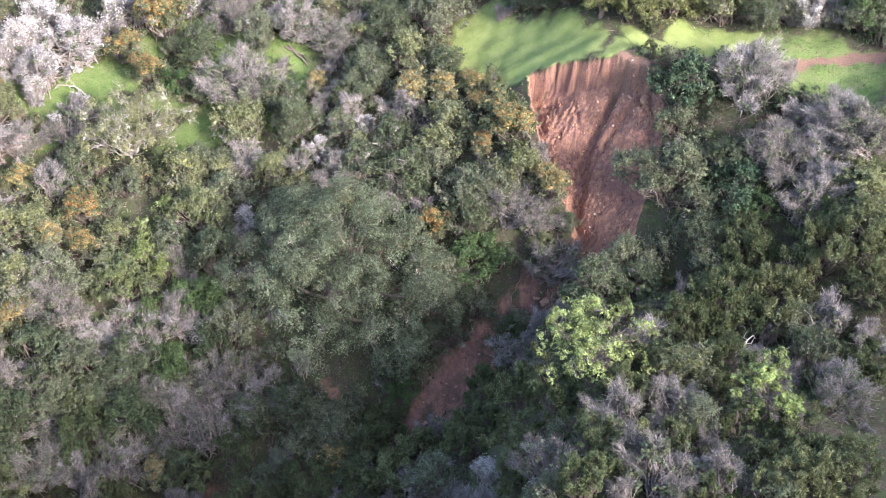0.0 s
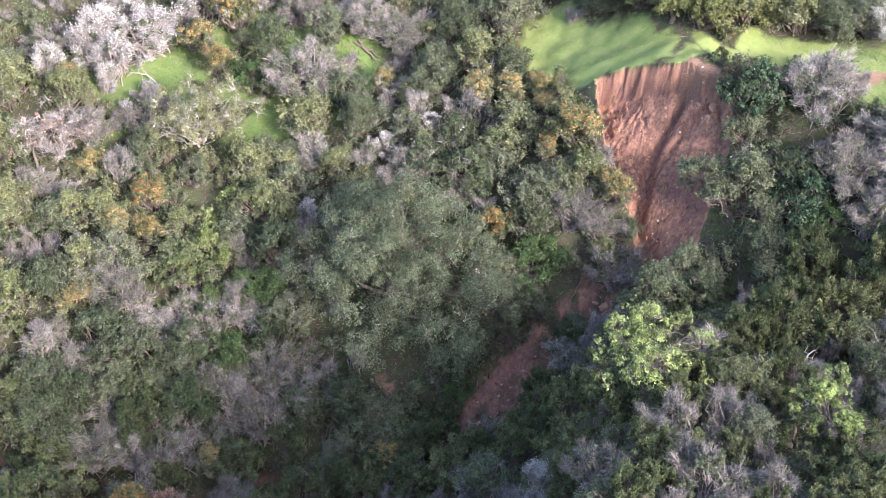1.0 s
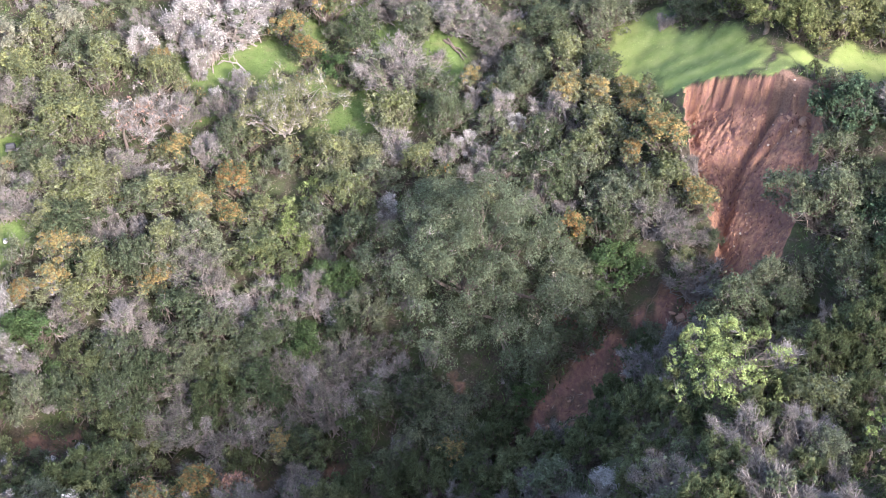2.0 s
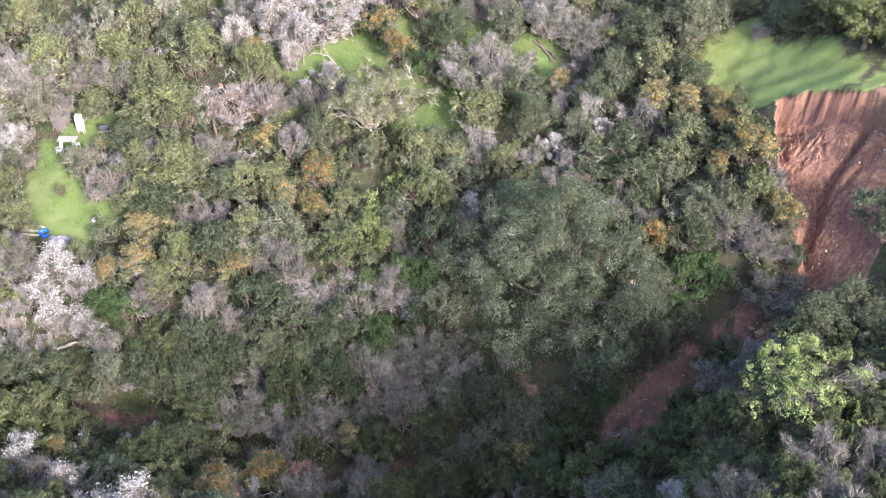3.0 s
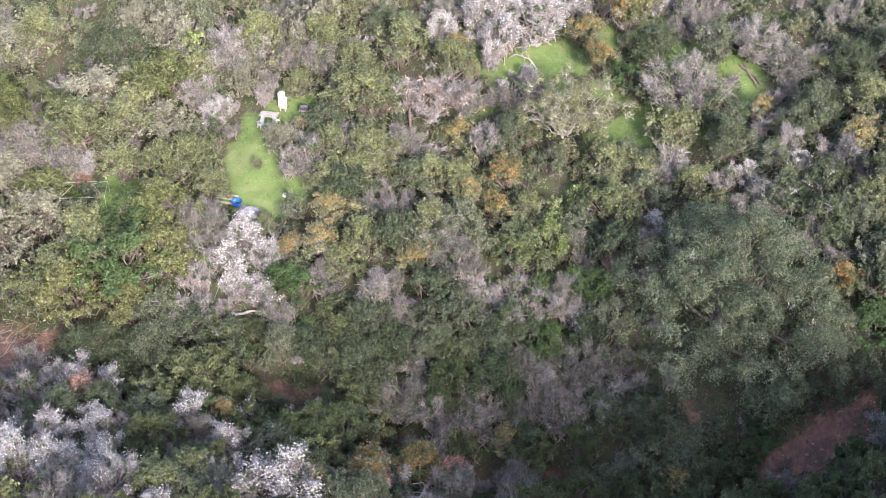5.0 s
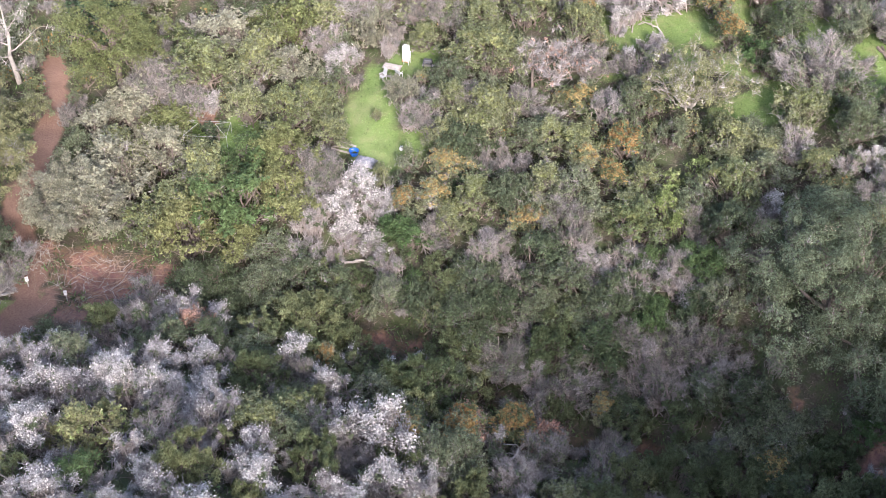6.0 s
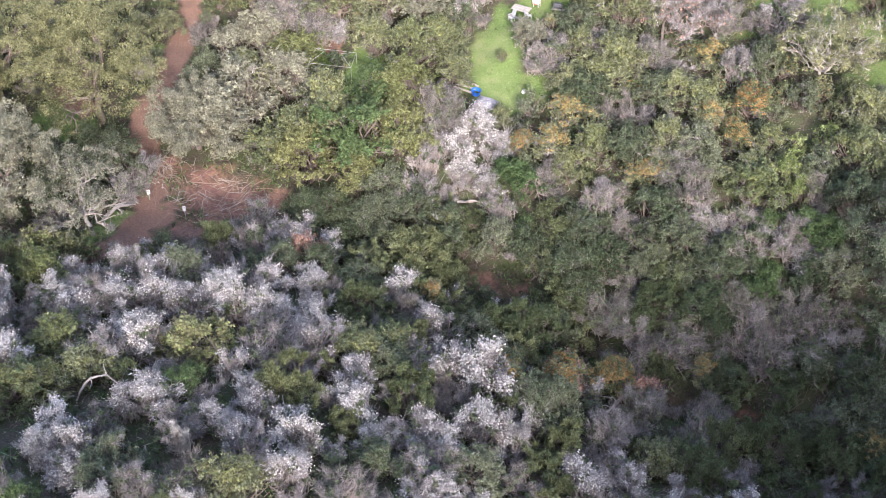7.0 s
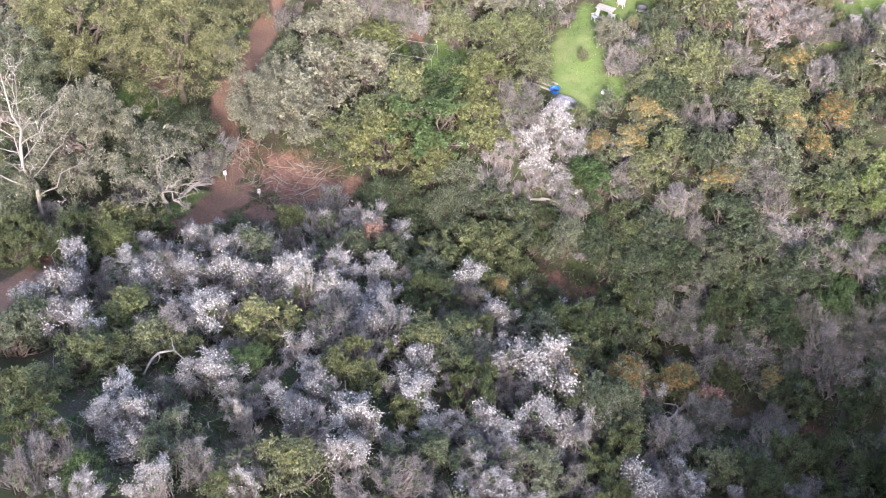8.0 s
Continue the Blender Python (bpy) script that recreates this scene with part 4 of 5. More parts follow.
grow("C", [(-38.2, 63.1, 2.08), (-47, 55.3, 4.19), (-43.7, 56.1, 2.84), (-59.2, 45.5, 1.94), (-33.6, 54.5, 3.18), (-37.7, 52, 2.18), (-32.7, 59.3, 2.28), (-68, 30.7, 3.1), (-71.4, 27.6, 2.89), (-62.2, 39.4, 1.52), (-38.8, 33.6, 2.67), (-46.1, 15.4, 2.09), (-52.5, 17.2, 1.65), (-34.1, 34.1, 1.39), (-29.8, 44.4, 1.73), (-23.8, 41.8, 1.87), (-24.5, 45.6, 1.95), (-17.6, 53.1, 2.55), (-14.4, 59.5, 2.94), (-17, 57.3, 2.66), (-33.6, 39.7, 2.11), (-72.9, 28.9, 2.93), (-47.5, 51.5, 2.26), (-36, 53.7, 2.19), (-45.5, 52.8, 1.76), (-40, 52.9, 1.72), (-38.7, 46.6, 1.37), (-35.2, 61.4, 2.82), (-33.8, 51.7, 2.37), (-44.4, 46.5, 2.86)])
grow("C", [(-43.5, 52.1, 1.98), (6, 73.5, 2.02), (4.2, 62.5, 2.29), (5.5, 54.6, 2.05), (11.6, 54.5, 1.99), (-1.6, 61.5, 2.13), (-47.9, 61.1, 1.86), (-45.1, 60.6, 1.71), (-45.6, 62.8, 1.19)])
grow("B", [(-25, 98.3, 1.79), (-19.9, 75.7, 2.09), (-24.1, 74.9, 1.44), (-21.9, 72.2, 1.16), (-2.7, 69.7, 1.51), (3.1, 78.4, 2.82), (25, 76.3, 1.49), (29.7, 75, 1.48), (36.5, 95.4, 2.3), (-60.1, 65.7, 2.82), (-57, 61.4, 3.85), (-43.4, 67.3, 2), (-22.9, 71.8, 1.29), (-22.1, 70, 2.05), (-41, 64.1, 1.57), (-44.2, 29.5, 1.64), (-40.2, 15.2, 1.6), (-44.9, 67.3, 1.61), (-21.4, 76, 1.83)])
grow("Y", [(-24.8, 84.4, 1.1), (-26.2, 82.5, 1.23), (-23.6, 78.4, 1.19), (-65.7, 85.8, 1.89), (-25.1, 79.8, 1.61), (-46.5, 35.3, 1.09)])
grow("V", [(19.6, 87, 2.87), (23, 78.5, 2.5), (-86.1, 74.7, 4.69)])
grow("K", [(11.5, 102.2, 3), (16.2, 97, 2.4), (19.5, 97.8, 3), (22, 98.4, 2.6), (-70.2, 66.8, 2.84), (-57.4, 68, 3.1), (-55, 64.4, 2.74), (-60.6, 57.8, 3.33), (-66.4, 80.8, 3.42), (-56.1, 59.1, 2.44), (-65.4, 32.5, 2.02)])
grow("D", [(-53.1, 49.3, 1.9), (-44.1, 54.1, 1.38), (-29.8, 54.2, 1.91), (-24.9, 57.2, 1.7)])
grow("N", [(-68.4, 35, 2.5), (-47.1, 33.1, 2.6)])
grow("S", [(-76.1, 31.6, 1.9)])
grow("P", [(-39.6, 25.4, 1.15)])
grow("H", [(-85.1, 80, 4.07), (-74.4, 66.8, 3.06), (-70.4, 59.5, 3.82), (-70.8, 57, 3.79), (-71.3, 77.3, 3.44), (-69, 86.5, 2.88), (-72.7, 85.8, 2.92), (-71.6, 65.8, 2.1), (-76.3, 58.2, 2.1), (-73.7, 54.5, 2.64), (-95.1, 42.7, 3.49), (-98.9, 45.9, 2.93)])
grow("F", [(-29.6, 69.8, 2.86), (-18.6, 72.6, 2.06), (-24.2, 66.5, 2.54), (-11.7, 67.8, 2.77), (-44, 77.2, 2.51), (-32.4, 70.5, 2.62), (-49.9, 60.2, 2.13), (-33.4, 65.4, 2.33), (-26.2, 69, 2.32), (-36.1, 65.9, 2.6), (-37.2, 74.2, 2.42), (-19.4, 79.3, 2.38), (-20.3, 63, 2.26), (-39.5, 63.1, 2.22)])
grow("H", [(-89.9, 77.4, 3.8), (-68.2, 64.1, 2.94), (-63.2, 77.2, 2.7), (-52.6, 79.4, 1.73), (-77.5, 65.2, 3.11), (-57.2, 94.2, 2.86), (-59.5, 84.9, 2.14), (-52, 98.8, 2.56)])
grow("G", [(-73.4, 69.4, 4.62), (-45.6, 100.8, 2.54), (-32.5, 67.9, 2.35), (-36.9, 68.8, 2.37), (-22.4, 68.2, 2.55), (-35.5, 77.6, 2.18)])
grow("E", [(-72.4, 82.6, 3.53), (-68.7, 89.9, 3.59), (-32.3, 77.3, 2.43), (-25.2, 70.9, 2.85), (-15.3, 67, 2.27), (-9.8, 66.9, 2.25), (-35.5, 63.3, 3.1), (-17.3, 73.8, 2.32), (-29.7, 67.8, 2.85), (-47.4, 60.4, 2.38), (-8, 66.2, 2.24), (-42.6, 62.2, 1.97)])

grow("G", [(-16.0, 69.0, 2.3), (-10.9, 68.1, 2.3), (-8.9, 65.4, 1.7), (-18.2, 66.5, 2.3)])
grow("C", [(-13.6, 67.3, 2.0), (-16.1, 65.0, 2.3), (-6.0, 66.2, 2.0), (-5.1, 67.8, 1.7), (-9.3, 60.7, 2.0), (-20.0, 63.6, 2.3), (-3.1, 60.1, 2.3)])
grow("E", [(-8.1, 67.3, 2.0), (-11.5, 64.0, 2.3), (-14.1, 62.7, 2.3), (-6.7, 61.6, 1.7)])


# the smaller brush that fills the slopes between them
BRUSH = {"crown": "low green brush filling the far slope", "brushwood": "low grey twig brush filling the far slope",
         "new_growth": "rusty tips of the low brush", "blossom": "white blossom on the low brush"}


def fill_between(seed, spacing, far, close, sizes, most=260):
    rng = random.Random(seed)
    taken = {}
    for x, y, r in PLANTED:
        taken.setdefault((int(x // 6), int(y // 6)), []).append((x, y, r))
    spots = [(-112 + (i + rng.random()) * spacing, 26 + (j + rng.random()) * spacing, rng.uniform(*sizes), rng.random()) for i in range(int(175 / spacing)) for j in range(int(105 / spacing))]
    sx, sy = np.array(spots)[:, 0], np.array(spots)[:, 1]
    grassy, raw, trodden = cover(sx, sy)
    bare = np.maximum(np.maximum(grassy, trodden), 1.8 * raw) > 0.45
    beds = spline(np.degrees(np.arctan2(-sx, sy)), BED_AZ, BED_R)
    rows = {}
    for (x, y, r, pick), clear, bed in zip(spots, bare, beds):
        az, rr = math.degrees(math.atan2(-x, y)), math.hypot(x, y)
        if clear or not (-24 < az < 68 and 38 < rr < far):
            continue
        near = [q for a in (-1, 0, 1) for b in (-1, 0, 1) for q in taken.get((int(x // 6) + a, int(y // 6) + b), [])]
        if any(math.hypot(x - a, y - b) < close * (c + r) for a, b, c in near):
            continue
        # f on the lower far bank: leaves darkened to stand in for shade
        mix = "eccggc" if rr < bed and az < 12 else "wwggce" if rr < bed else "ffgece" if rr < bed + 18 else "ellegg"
        taken.setdefault((int(x // 6), int(y // 6)), []).append((x, y, r))
        rows.setdefault(mix[int(pick * 6)], []).append((round(x, 2), round(y, 2), r))
    for kind, many in rows.items():
        many.sort(key=lambda q: math.hypot(q[0], q[1]))
        grow(kind, many[:most])
        mat_of = {}
        for i, (x, y, r) in enumerate(many[most:]):
            for part_name, me, _ in KINDS[kind][1][i % len(KINDS[kind][1])]:
                if part_name in ("crown", "brushwood", "new_growth", "blossom"):
                    mat_of.setdefault((part_name, me.materials[0]), []).append((me, x, y, r))
        for (part_name, mat), group in mat_of.items():
            tris, zs = [], land(np.array([q[1] for q in group]), np.array([q[2] for q in group]))
            for (me, x, y, r), z in zip(group, zs):
                v = np.empty(len(me.vertices) * 3)
                me.vertices.foreach_get("co", v)
                v, turn, f = v.reshape(-1, 3), rng.uniform(0, 6.28), 1.32 * r / 1.2
                co, si = math.cos(turn), math.sin(turn)
                tris.append(np.stack([v[:, 0] * co - v[:, 1] * si, v[:, 0] * si + v[:, 1] * co, v[:, 2] * rng.uniform(0.8, 1.1)], 1) * f + (x, y, z - 0.05))
            o = new("far_brush", soup(np.concatenate(tris), "far_brush", mat))
            tagged(o, BRUSH[part_name], "brush", kind="stuff")


tree("live_oak", 201, -8.7, 75.0, 8.0, 12.5, "oak", "broad live oak with grey-green foliage and cream dead patches", n=89964, clumps=255, spots=45, bare=900, girth=0.36, fork=0.3, low=0.02, limb_n=14, mounds=13)
tree("bleached_tree", 202, -28.3, 90.8, 4.6, 7.0, "gold", "half-bare pale tree with yellowish young leaves", n=12500, clumps=85, bark="palebark", bare=2400, bare_mat="paletwig", girth=0.16, fork=0.06, low=0.0, limb_n=20, mounds=9)
tree("lime_tree", 203, 9.5, 58.0, 3.5, 6.0, "lime", "lime green young tree with loose leafy shoots", n=9236, clumps=78, girth=0.13, up=0.8, size=0.17, bare=300, limb_n=12, mounds=8)
tree("lime_tree", 204, 20.4, 52.7, 2.1, 7.0, "lime", "upright lime green tree beside dark brush", n=7630, clumps=74, girth=0.12, up=0.8, size=0.17, bare=300, low=0.0, limb_n=12, mounds=6)
tree("tall_tree", 205, -87.8, 45.3, 6.3, 15.0, "gold", "tall tree with hanging yellow-green foliage in sun", n=48195, clumps=187, girth=0.4, up=-0.4, bark="bark", fork=0.25, low=0.0, mounds=11)
tree("tall_tree", 206, -81.0, 51.0, 6.7, 15.0, "gold", "tall yellow-green tree beside the dirt trail", n=52211, clumps=204, girth=0.4, up=-0.4, bark="bark", fork=0.25, low=0.0, mounds=11)
tree("grey_leaved_tree", 207, -76.8, 37.4, 5.0, 13.0, "greyleaf", "tall tree with drooping pale grey-green foliage", n=44177, clumps=153, girth=0.3, up=-0.5, size=0.2, wide=0.08, bare=900, low=0.0, mounds=8)
tree("pale_limbed_oak", 208, -69.4, 40.5, 4.6, 9.0, "greyleaf", "spreading oak with pale bare limbs and thin foliage", n=8353, clumps=85, bark="palebark", girth=0.22, fork=0.3, bare=1200, limb_n=12, mounds=8)
tree("grey_leaved_tree", 209, -71.8, 54.8, 4.3, 7.0, "greyleaf", "round grey-green tree over the dirt trail", n=40161, clumps=136, girth=0.3, bare=1500, low=0.02, mounds=7)
tree("broad_green_tree", 210, -79.8, 70.1, 5.5, 11.0, "khaki", "broad dull green tree on the hillside", n=32130, clumps=153, girth=0.35, mounds=8)
tree("evergreen_oak", 211, 13.6, 98.0, 3.0, 5.5, "khaki", "rounded olive oak behind the meadow", n=18072, clumps=85, girth=0.28, mounds=6)
tree("evergreen_oak", 212, -86.3, 37.9, 4.0, 12.0, "sage", "dark evergreen oak in the valley", n=28113, clumps=102, girth=0.3, mounds=7)
tree("bare_tree", 213, -41.1, 88.9, 4.0, 4.2, "russet", "low spreading tree of brown-grey bare twigs", n=1404, clumps=68, girth=0.15, bare=4500, fork=0.15, limb_n=12, mounds=6)

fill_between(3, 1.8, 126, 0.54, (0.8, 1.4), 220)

# ---- undergrowth and grass ----
def scatter(seed, n, test, lo=36, hi=130):
    """places on the slopes that pass a test of the cover"""
    rng = np.random.RandomState(seed)
    az, r = np.radians(rng.uniform(-25, 69, n)), np.sqrt(rng.uniform(lo ** 2, hi ** 2, n))
    x, y = -np.sin(az) * r, np.cos(az) * r
    g, s, d = cover(x, y)
    k = test(g, s, d, x, y)
    return rng, np.stack([x[k], y[k], land(x[k], y[k])], 1)


rng, at = scatter(7, 150000, lambda g, s, d, x, y: (g < 0.5) & (s < 0.6) & (d < 0.4))
way = unit(rng.normal(size=(len(at), 3)) * (1, 1, 0.5) + (0, 0, 0.5))
tagged(new("undergrowth", soup(twigs(rng, at, way, 0.65, 0.04, 0.4), "undergrowth", M["litter"])), "tangle of dry grey-brown twigs and litter under the shrubs", "undergrowth", kind="stuff")
rng, at = scatter(8, 150000, lambda g, s, d, x, y: (g < 0.35) & (s < 0.6) & (d < 0.4) & (lump(x, y, 7, 41) > -0.1))
tagged(new("herbs", soup(leaves_at(rng, at + (0, 0, 0.1), unit(rng.normal(size=(len(at), 3)) * 0.7 + (0, 0, 0.8)), 0.35, 0.12), "herbs", M["herb"])), "low green herbs between the shrubs", "herbs", kind="stuff")
rng, at = scatter(9, 900000, lambda g, s, d, x, y: (g > 0.42) & (d < 0.6) & (s < 0.7))
deep_green = discs(at[:, 0], at[:, 1], GRASS_A) < 0.35
way = unit(rng.normal(size=(len(at), 3)) * 0.5 + (0, 0, 0.9))
tagged(new("meadow_grass", soup(leaves_at(rng, at[deep_green], way[deep_green], 0.14, 0.045), "meadow_grass", M["grass"])), "short fresh green meadow grass", "grass", kind="stuff")
tagged(new("pale_meadow_grass", soup(leaves_at(rng, at[~deep_green], way[~deep_green], 0.11, 0.035), "pale_meadow_grass", M["litgrass"])), "short yellow-green grass above the landslide, its sunlight put into the colour", "grass", kind="stuff")
rng, at = scatter(10, 500000, lambda g, s, d, x, y: (s > 0.75) & (d < 0.5))
at = at[:26000]
k, n = len(at), 4
size = rng.uniform(0.03, 0.1, (k, 1)) * np.where(rng.uniform(size=(k, 1)) > 0.96, 2.2, 1)
peak = at + (0, 0, 0.02) + np.concatenate([rng.normal(size=(k, 2)) * size * 0.3, size], 1)
ring = [at + size * np.array([math.cos(a), math.sin(a), -0.4]) * rng.uniform(0.7, 1.3, (k, 1)) for a in (0.2, 2.2, 4.4)]
tagged(new("soil_clods", soup(np.concatenate([np.stack([ring[j], ring[(j + 1) % 3], peak], 1) for j in range(3)]), "soil_clods", M["clod"])), "small clods of reddish soil strewn on bare ground", "clods", kind="stuff")

# ---- single things ----
def on(x, y, rz=0.0, lift=0.0, rx=0.0, ry=0.0):
    return pose(x, y, float(land(x, y)) + lift, rx, ry, rz)


def part(name, bm, material, parent=None, label=""):
    me = bpy.data.meshes.new(name)
    bm.to_mesh(me)
    bm.free()
    me.materials.append(material)
    o = new(name, me)
    o.parent = parent
    return tagged(o, label)


def box(sx, sy, sz, at=(0, 0, 0), turn=(0, 0, 0), bevel=0.01):
    bm = bmesh.new()
    bmesh.ops.create_cube(bm, size=1, matrix=pose(*at, *turn) @ Matrix.Diagonal((sx, sy, sz, 1)))
    if bevel:
        bmesh.ops.bevel(bm, geom=bm.edges[:], offset=bevel, segments=1, affect="EDGES")
    return bm


def holder(name, m, label, category, group=""):
    o = new(name)
    o.empty_display_size, o.matrix_basis = 0.2, m
    return tagged(o, label, category, group)


PLASTIC = plain_mat("white_plastic", (0.44, 0.44, 0.42), (0.54, 0.54, 0.52), 0.4)
WOOD = bark_mat("weathered_wood", (0.3, 0.27, 0.24), (0.42, 0.39, 0.35))
DARK = plain_mat("dark_metal", (0.04, 0.042, 0.045), (0.07, 0.07, 0.075), 0.5)
BLUE = plain_mat("blue_plastic", (0.015, 0.11, 0.5), (0.03, 0.16, 0.6), 0.4)
PINK = plain_mat("faded_red_plastic", (0.6, 0.2, 0.16), (0.68, 0.28, 0.22), 0.5)
TARP = plain_mat("grey_tarp", (0.2, 0.195, 0.22), (0.28, 0.27, 0.3), 0.6, 3)
PIPE = plain_mat("pale_pipe", (0.3, 0.3, 0.28), (0.42, 0.42, 0.4), 0.45)
STONE = plain_mat("clay_stone", (0.34, 0.19, 0.125), (0.46, 0.29, 0.2), 0.9, 3)
PALESTONE = plain_mat("pale_stone", (0.5, 0.42, 0.34), (0.6, 0.52, 0.44), 0.9, 3)
INK = plain_mat("dark_print", (0.05, 0.05, 0.05), (0.08, 0.08, 0.08), 0.6)


def garden_chair(m, label, tall=1.0):
    c = holder("garden_chair", m, label, "chair", "white garden chairs")
    part("seat", box(0.52, 0.5, 0.05, (0, 0, 0.42)), PLASTIC, c)
    part("backrest", box(0.52, 0.05, 0.5 * tall, (0, 0.26, 0.42 + 0.26 * tall), (-14, 0, 0)), PLASTIC, c)
    for sx in (-1, 1):
        part("armrest", box(0.06, 0.5, 0.04, (0.28 * sx, 0, 0.64)), PLASTIC, c)
        for sy in (-1, 1):
            part("leg", box(0.06, 0.06, 0.44, (0.24 * sx, 0.21 * sy, 0.21)), PLASTIC, c)
    return c


garden_chair(on(-55.64, 81.12, -20), "white plastic garden chair beside a slatted table", 1.6)
garden_chair(on(-54.36, 81.96, 170), "white plastic garden chair on the grass clearing")
garden_chair(on(-54.79, 84.00, 10), "tall white garden chair standing in the grass", 1.7)

tb = holder("slatted_table", on(-55.32, 82.15, 12), "weathered grey slatted picnic table in the clearing", "table")
for k in range(6):
    part("slat", box(1.7, 0.13, 0.04, (0, -0.4 + 0.16 * k, 0.74)), WOOD, tb)
for sx in (-1, 1):
    part("trestle", box(0.08, 0.75, 0.07, (0.65 * sx, 0, 0.68)), WOOD, tb)
    for sy in (-1, 1):
        part("leg", box(0.08, 0.09, 0.7, (0.65 * sx, 0.3 * sy, 0.34)), WOOD, tb)
for q, r in (((-55.30, 81.30), 8), ((-55.46, 82.79), 15)):
    bn = holder("bench", on(*q, r), "low weathered wooden bench beside the table", "bench", "benches at the table")
    part("seat", box(1.6, 0.3, 0.05, (0, 0, 0.42)), WOOD, bn)
    for sx in (-1, 1):
        part("leg", box(0.08, 0.26, 0.4, (0.6 * sx, 0, 0.2)), WOOD, bn)

cb = holder("storage_cabinet", on(-55.08, 84.26, 8), "white plastic cabinet with a faded red base", "cabinet")
part("body", box(0.6, 0.5, 1.5, (0, 0, 0.95), bevel=0.03), PLASTIC, cb)
part("base", box(0.64, 0.54, 0.22, (0, 0, 0.1), bevel=0.02), PINK, cb, "faded red base")
part("handle", box(0.03, 0.04, 0.25, (0.2, -0.27, 1.0)), DARK, cb)

gr = holder("grill_cart", on(-52.82, 84.64, 25), "dark metal grill cart at the edge of the clearing", "grill")
part("body", box(0.9, 0.5, 0.3, (0, 0, 0.75), bevel=0.06), DARK, gr)
part("lid", box(0.86, 0.46, 0.22, (0, 0, 0.98), bevel=0.1), DARK, gr)
part("shelf", box(1.3, 0.42, 0.04, (0.1, 0, 0.4)), WOOD, gr)
for sx in (-1, 1):
    for sy in (-1, 1):
        part("leg", box(0.05, 0.05, 0.72, (0.4 * sx, 0.2 * sy, 0.35)), DARK, gr)

bl = holder("blue_tub", on(-53.15, 72.54, 5), "bright blue plastic tub in the grass", "tub")
bm = bmesh.new()
bmesh.ops.create_cone(bm, cap_ends=False, segments=18, radius1=0.34, radius2=0.44, depth=0.42, matrix=pose(0, 0, 0.21))
bmesh.ops.create_cone(bm, cap_ends=True, segments=18, radius1=0.33, radius2=0.33, depth=0.03, matrix=pose(0, 0, 0.03))
part("shell", bm, BLUE, bl)
bm = bmesh.new()
bmesh.ops.create_cone(bm, cap_ends=False, segments=18, radius1=0.43, radius2=0.48, depth=0.05, matrix=pose(0, 0, 0.42))
part("rim", bm, BLUE, bl)
for k, (dx, rz) in enumerate(((0, 10), (0.35, 14), (0.75, 6))):
    x, y = -54.43, 72.22
    tagged(part("plank", box(1.9, 0.22, 0.05, bevel=0.006), WOOD), "weathered grey plank lying in the grass", "plank", "loose planks").matrix_basis = on(x + dx * 0.3, y + dx, rz, 0.12 + 0.06 * k)
wt = holder("white_bucket", on(-49.72, 75.27), "small white plastic bucket lying on the grass", "bucket")
bm = bmesh.new()
bmesh.ops.create_cone(bm, cap_ends=True, segments=14, radius1=0.15, radius2=0.2, depth=0.45, matrix=pose(0, 0, 0.2, 80, 0, 30))
part("shell", bm, PLASTIC, wt)


def draped(name, m, w, d, h, material, label, seed):
    """a sheet fallen over a heap"""
    rng = random.Random(seed)
    bm = bmesh.new()
    bmesh.ops.create_grid(bm, x_segments=12, y_segments=12, size=0.5)
    for v in bm.verts:
        q = max(abs(v.co.x), abs(v.co.y)) * 2
        v.co.z = h * (1 - q ** 2.2) + 0.07 * math.sin(v.co.x * 19 + seed) * math.cos(v.co.y * 15) + rng.uniform(-0.03, 0.03)
        v.co.x, v.co.y = v.co.x * w, v.co.y * d
    bmesh.ops.solidify(bm, geom=bm.faces[:], thickness=0.02)
    o = part(name, bm, material)
    o.matrix_basis = m
    return tagged(o, label, "tarp")


draped("white_tarp", on(-67.21, 65.60, 20, 0.05), 1.5, 1.3, 0.9, PLASTIC, "white tarp thrown over a heap", 1)
draped("grey_tarp", on(-65.33, 65.48, -10, 0.05), 2.4, 1.6, 0.6, TARP, "crumpled grey tarp beside the white one", 2)
draped("grey_tarp", on(-51.71, 72.22, 15, 0.05), 2.0, 1.4, 0.5, TARP, "crumpled lavender-grey tarp under blossoming shrubs", 3)


def rod(a, b, r, sides=6):
    return tube([np.array(a), (np.array(a) + np.array(b)) / 2, np.array(b)], r, r, sides)


fx, fy = -65.90, 67.10
fr = holder("canopy_frame", on(fx, fy, 30), "bare white pipe frame of a garden canopy", "canopy frame")
for a, b in (((-2, -1.2), (2, -1.2)), ((-2, 1.2), (2, 1.2)), ((-2, -1.2), (-2, 1.2)), ((2, -1.2), (2, 1.2))):
    o = new("rail", soup(rod((*a, 1.9), (*b, 1.9), 0.016), "rail", PIPE))
    o.parent = fr
for a in ((-2, -1.2), (2, -1.2), (-2, 1.2), (2, 1.2)):
    o = new("post", soup(rod((*a, -0.3), (*a, 1.9), 0.016), "post", PIPE))
    o.parent = fr
    o = new("roof_bar", soup(rod((*a, 1.9), (a[0] * 0.4, 0, 2.5), 0.014), "roof_bar", PIPE))
    o.parent = fr

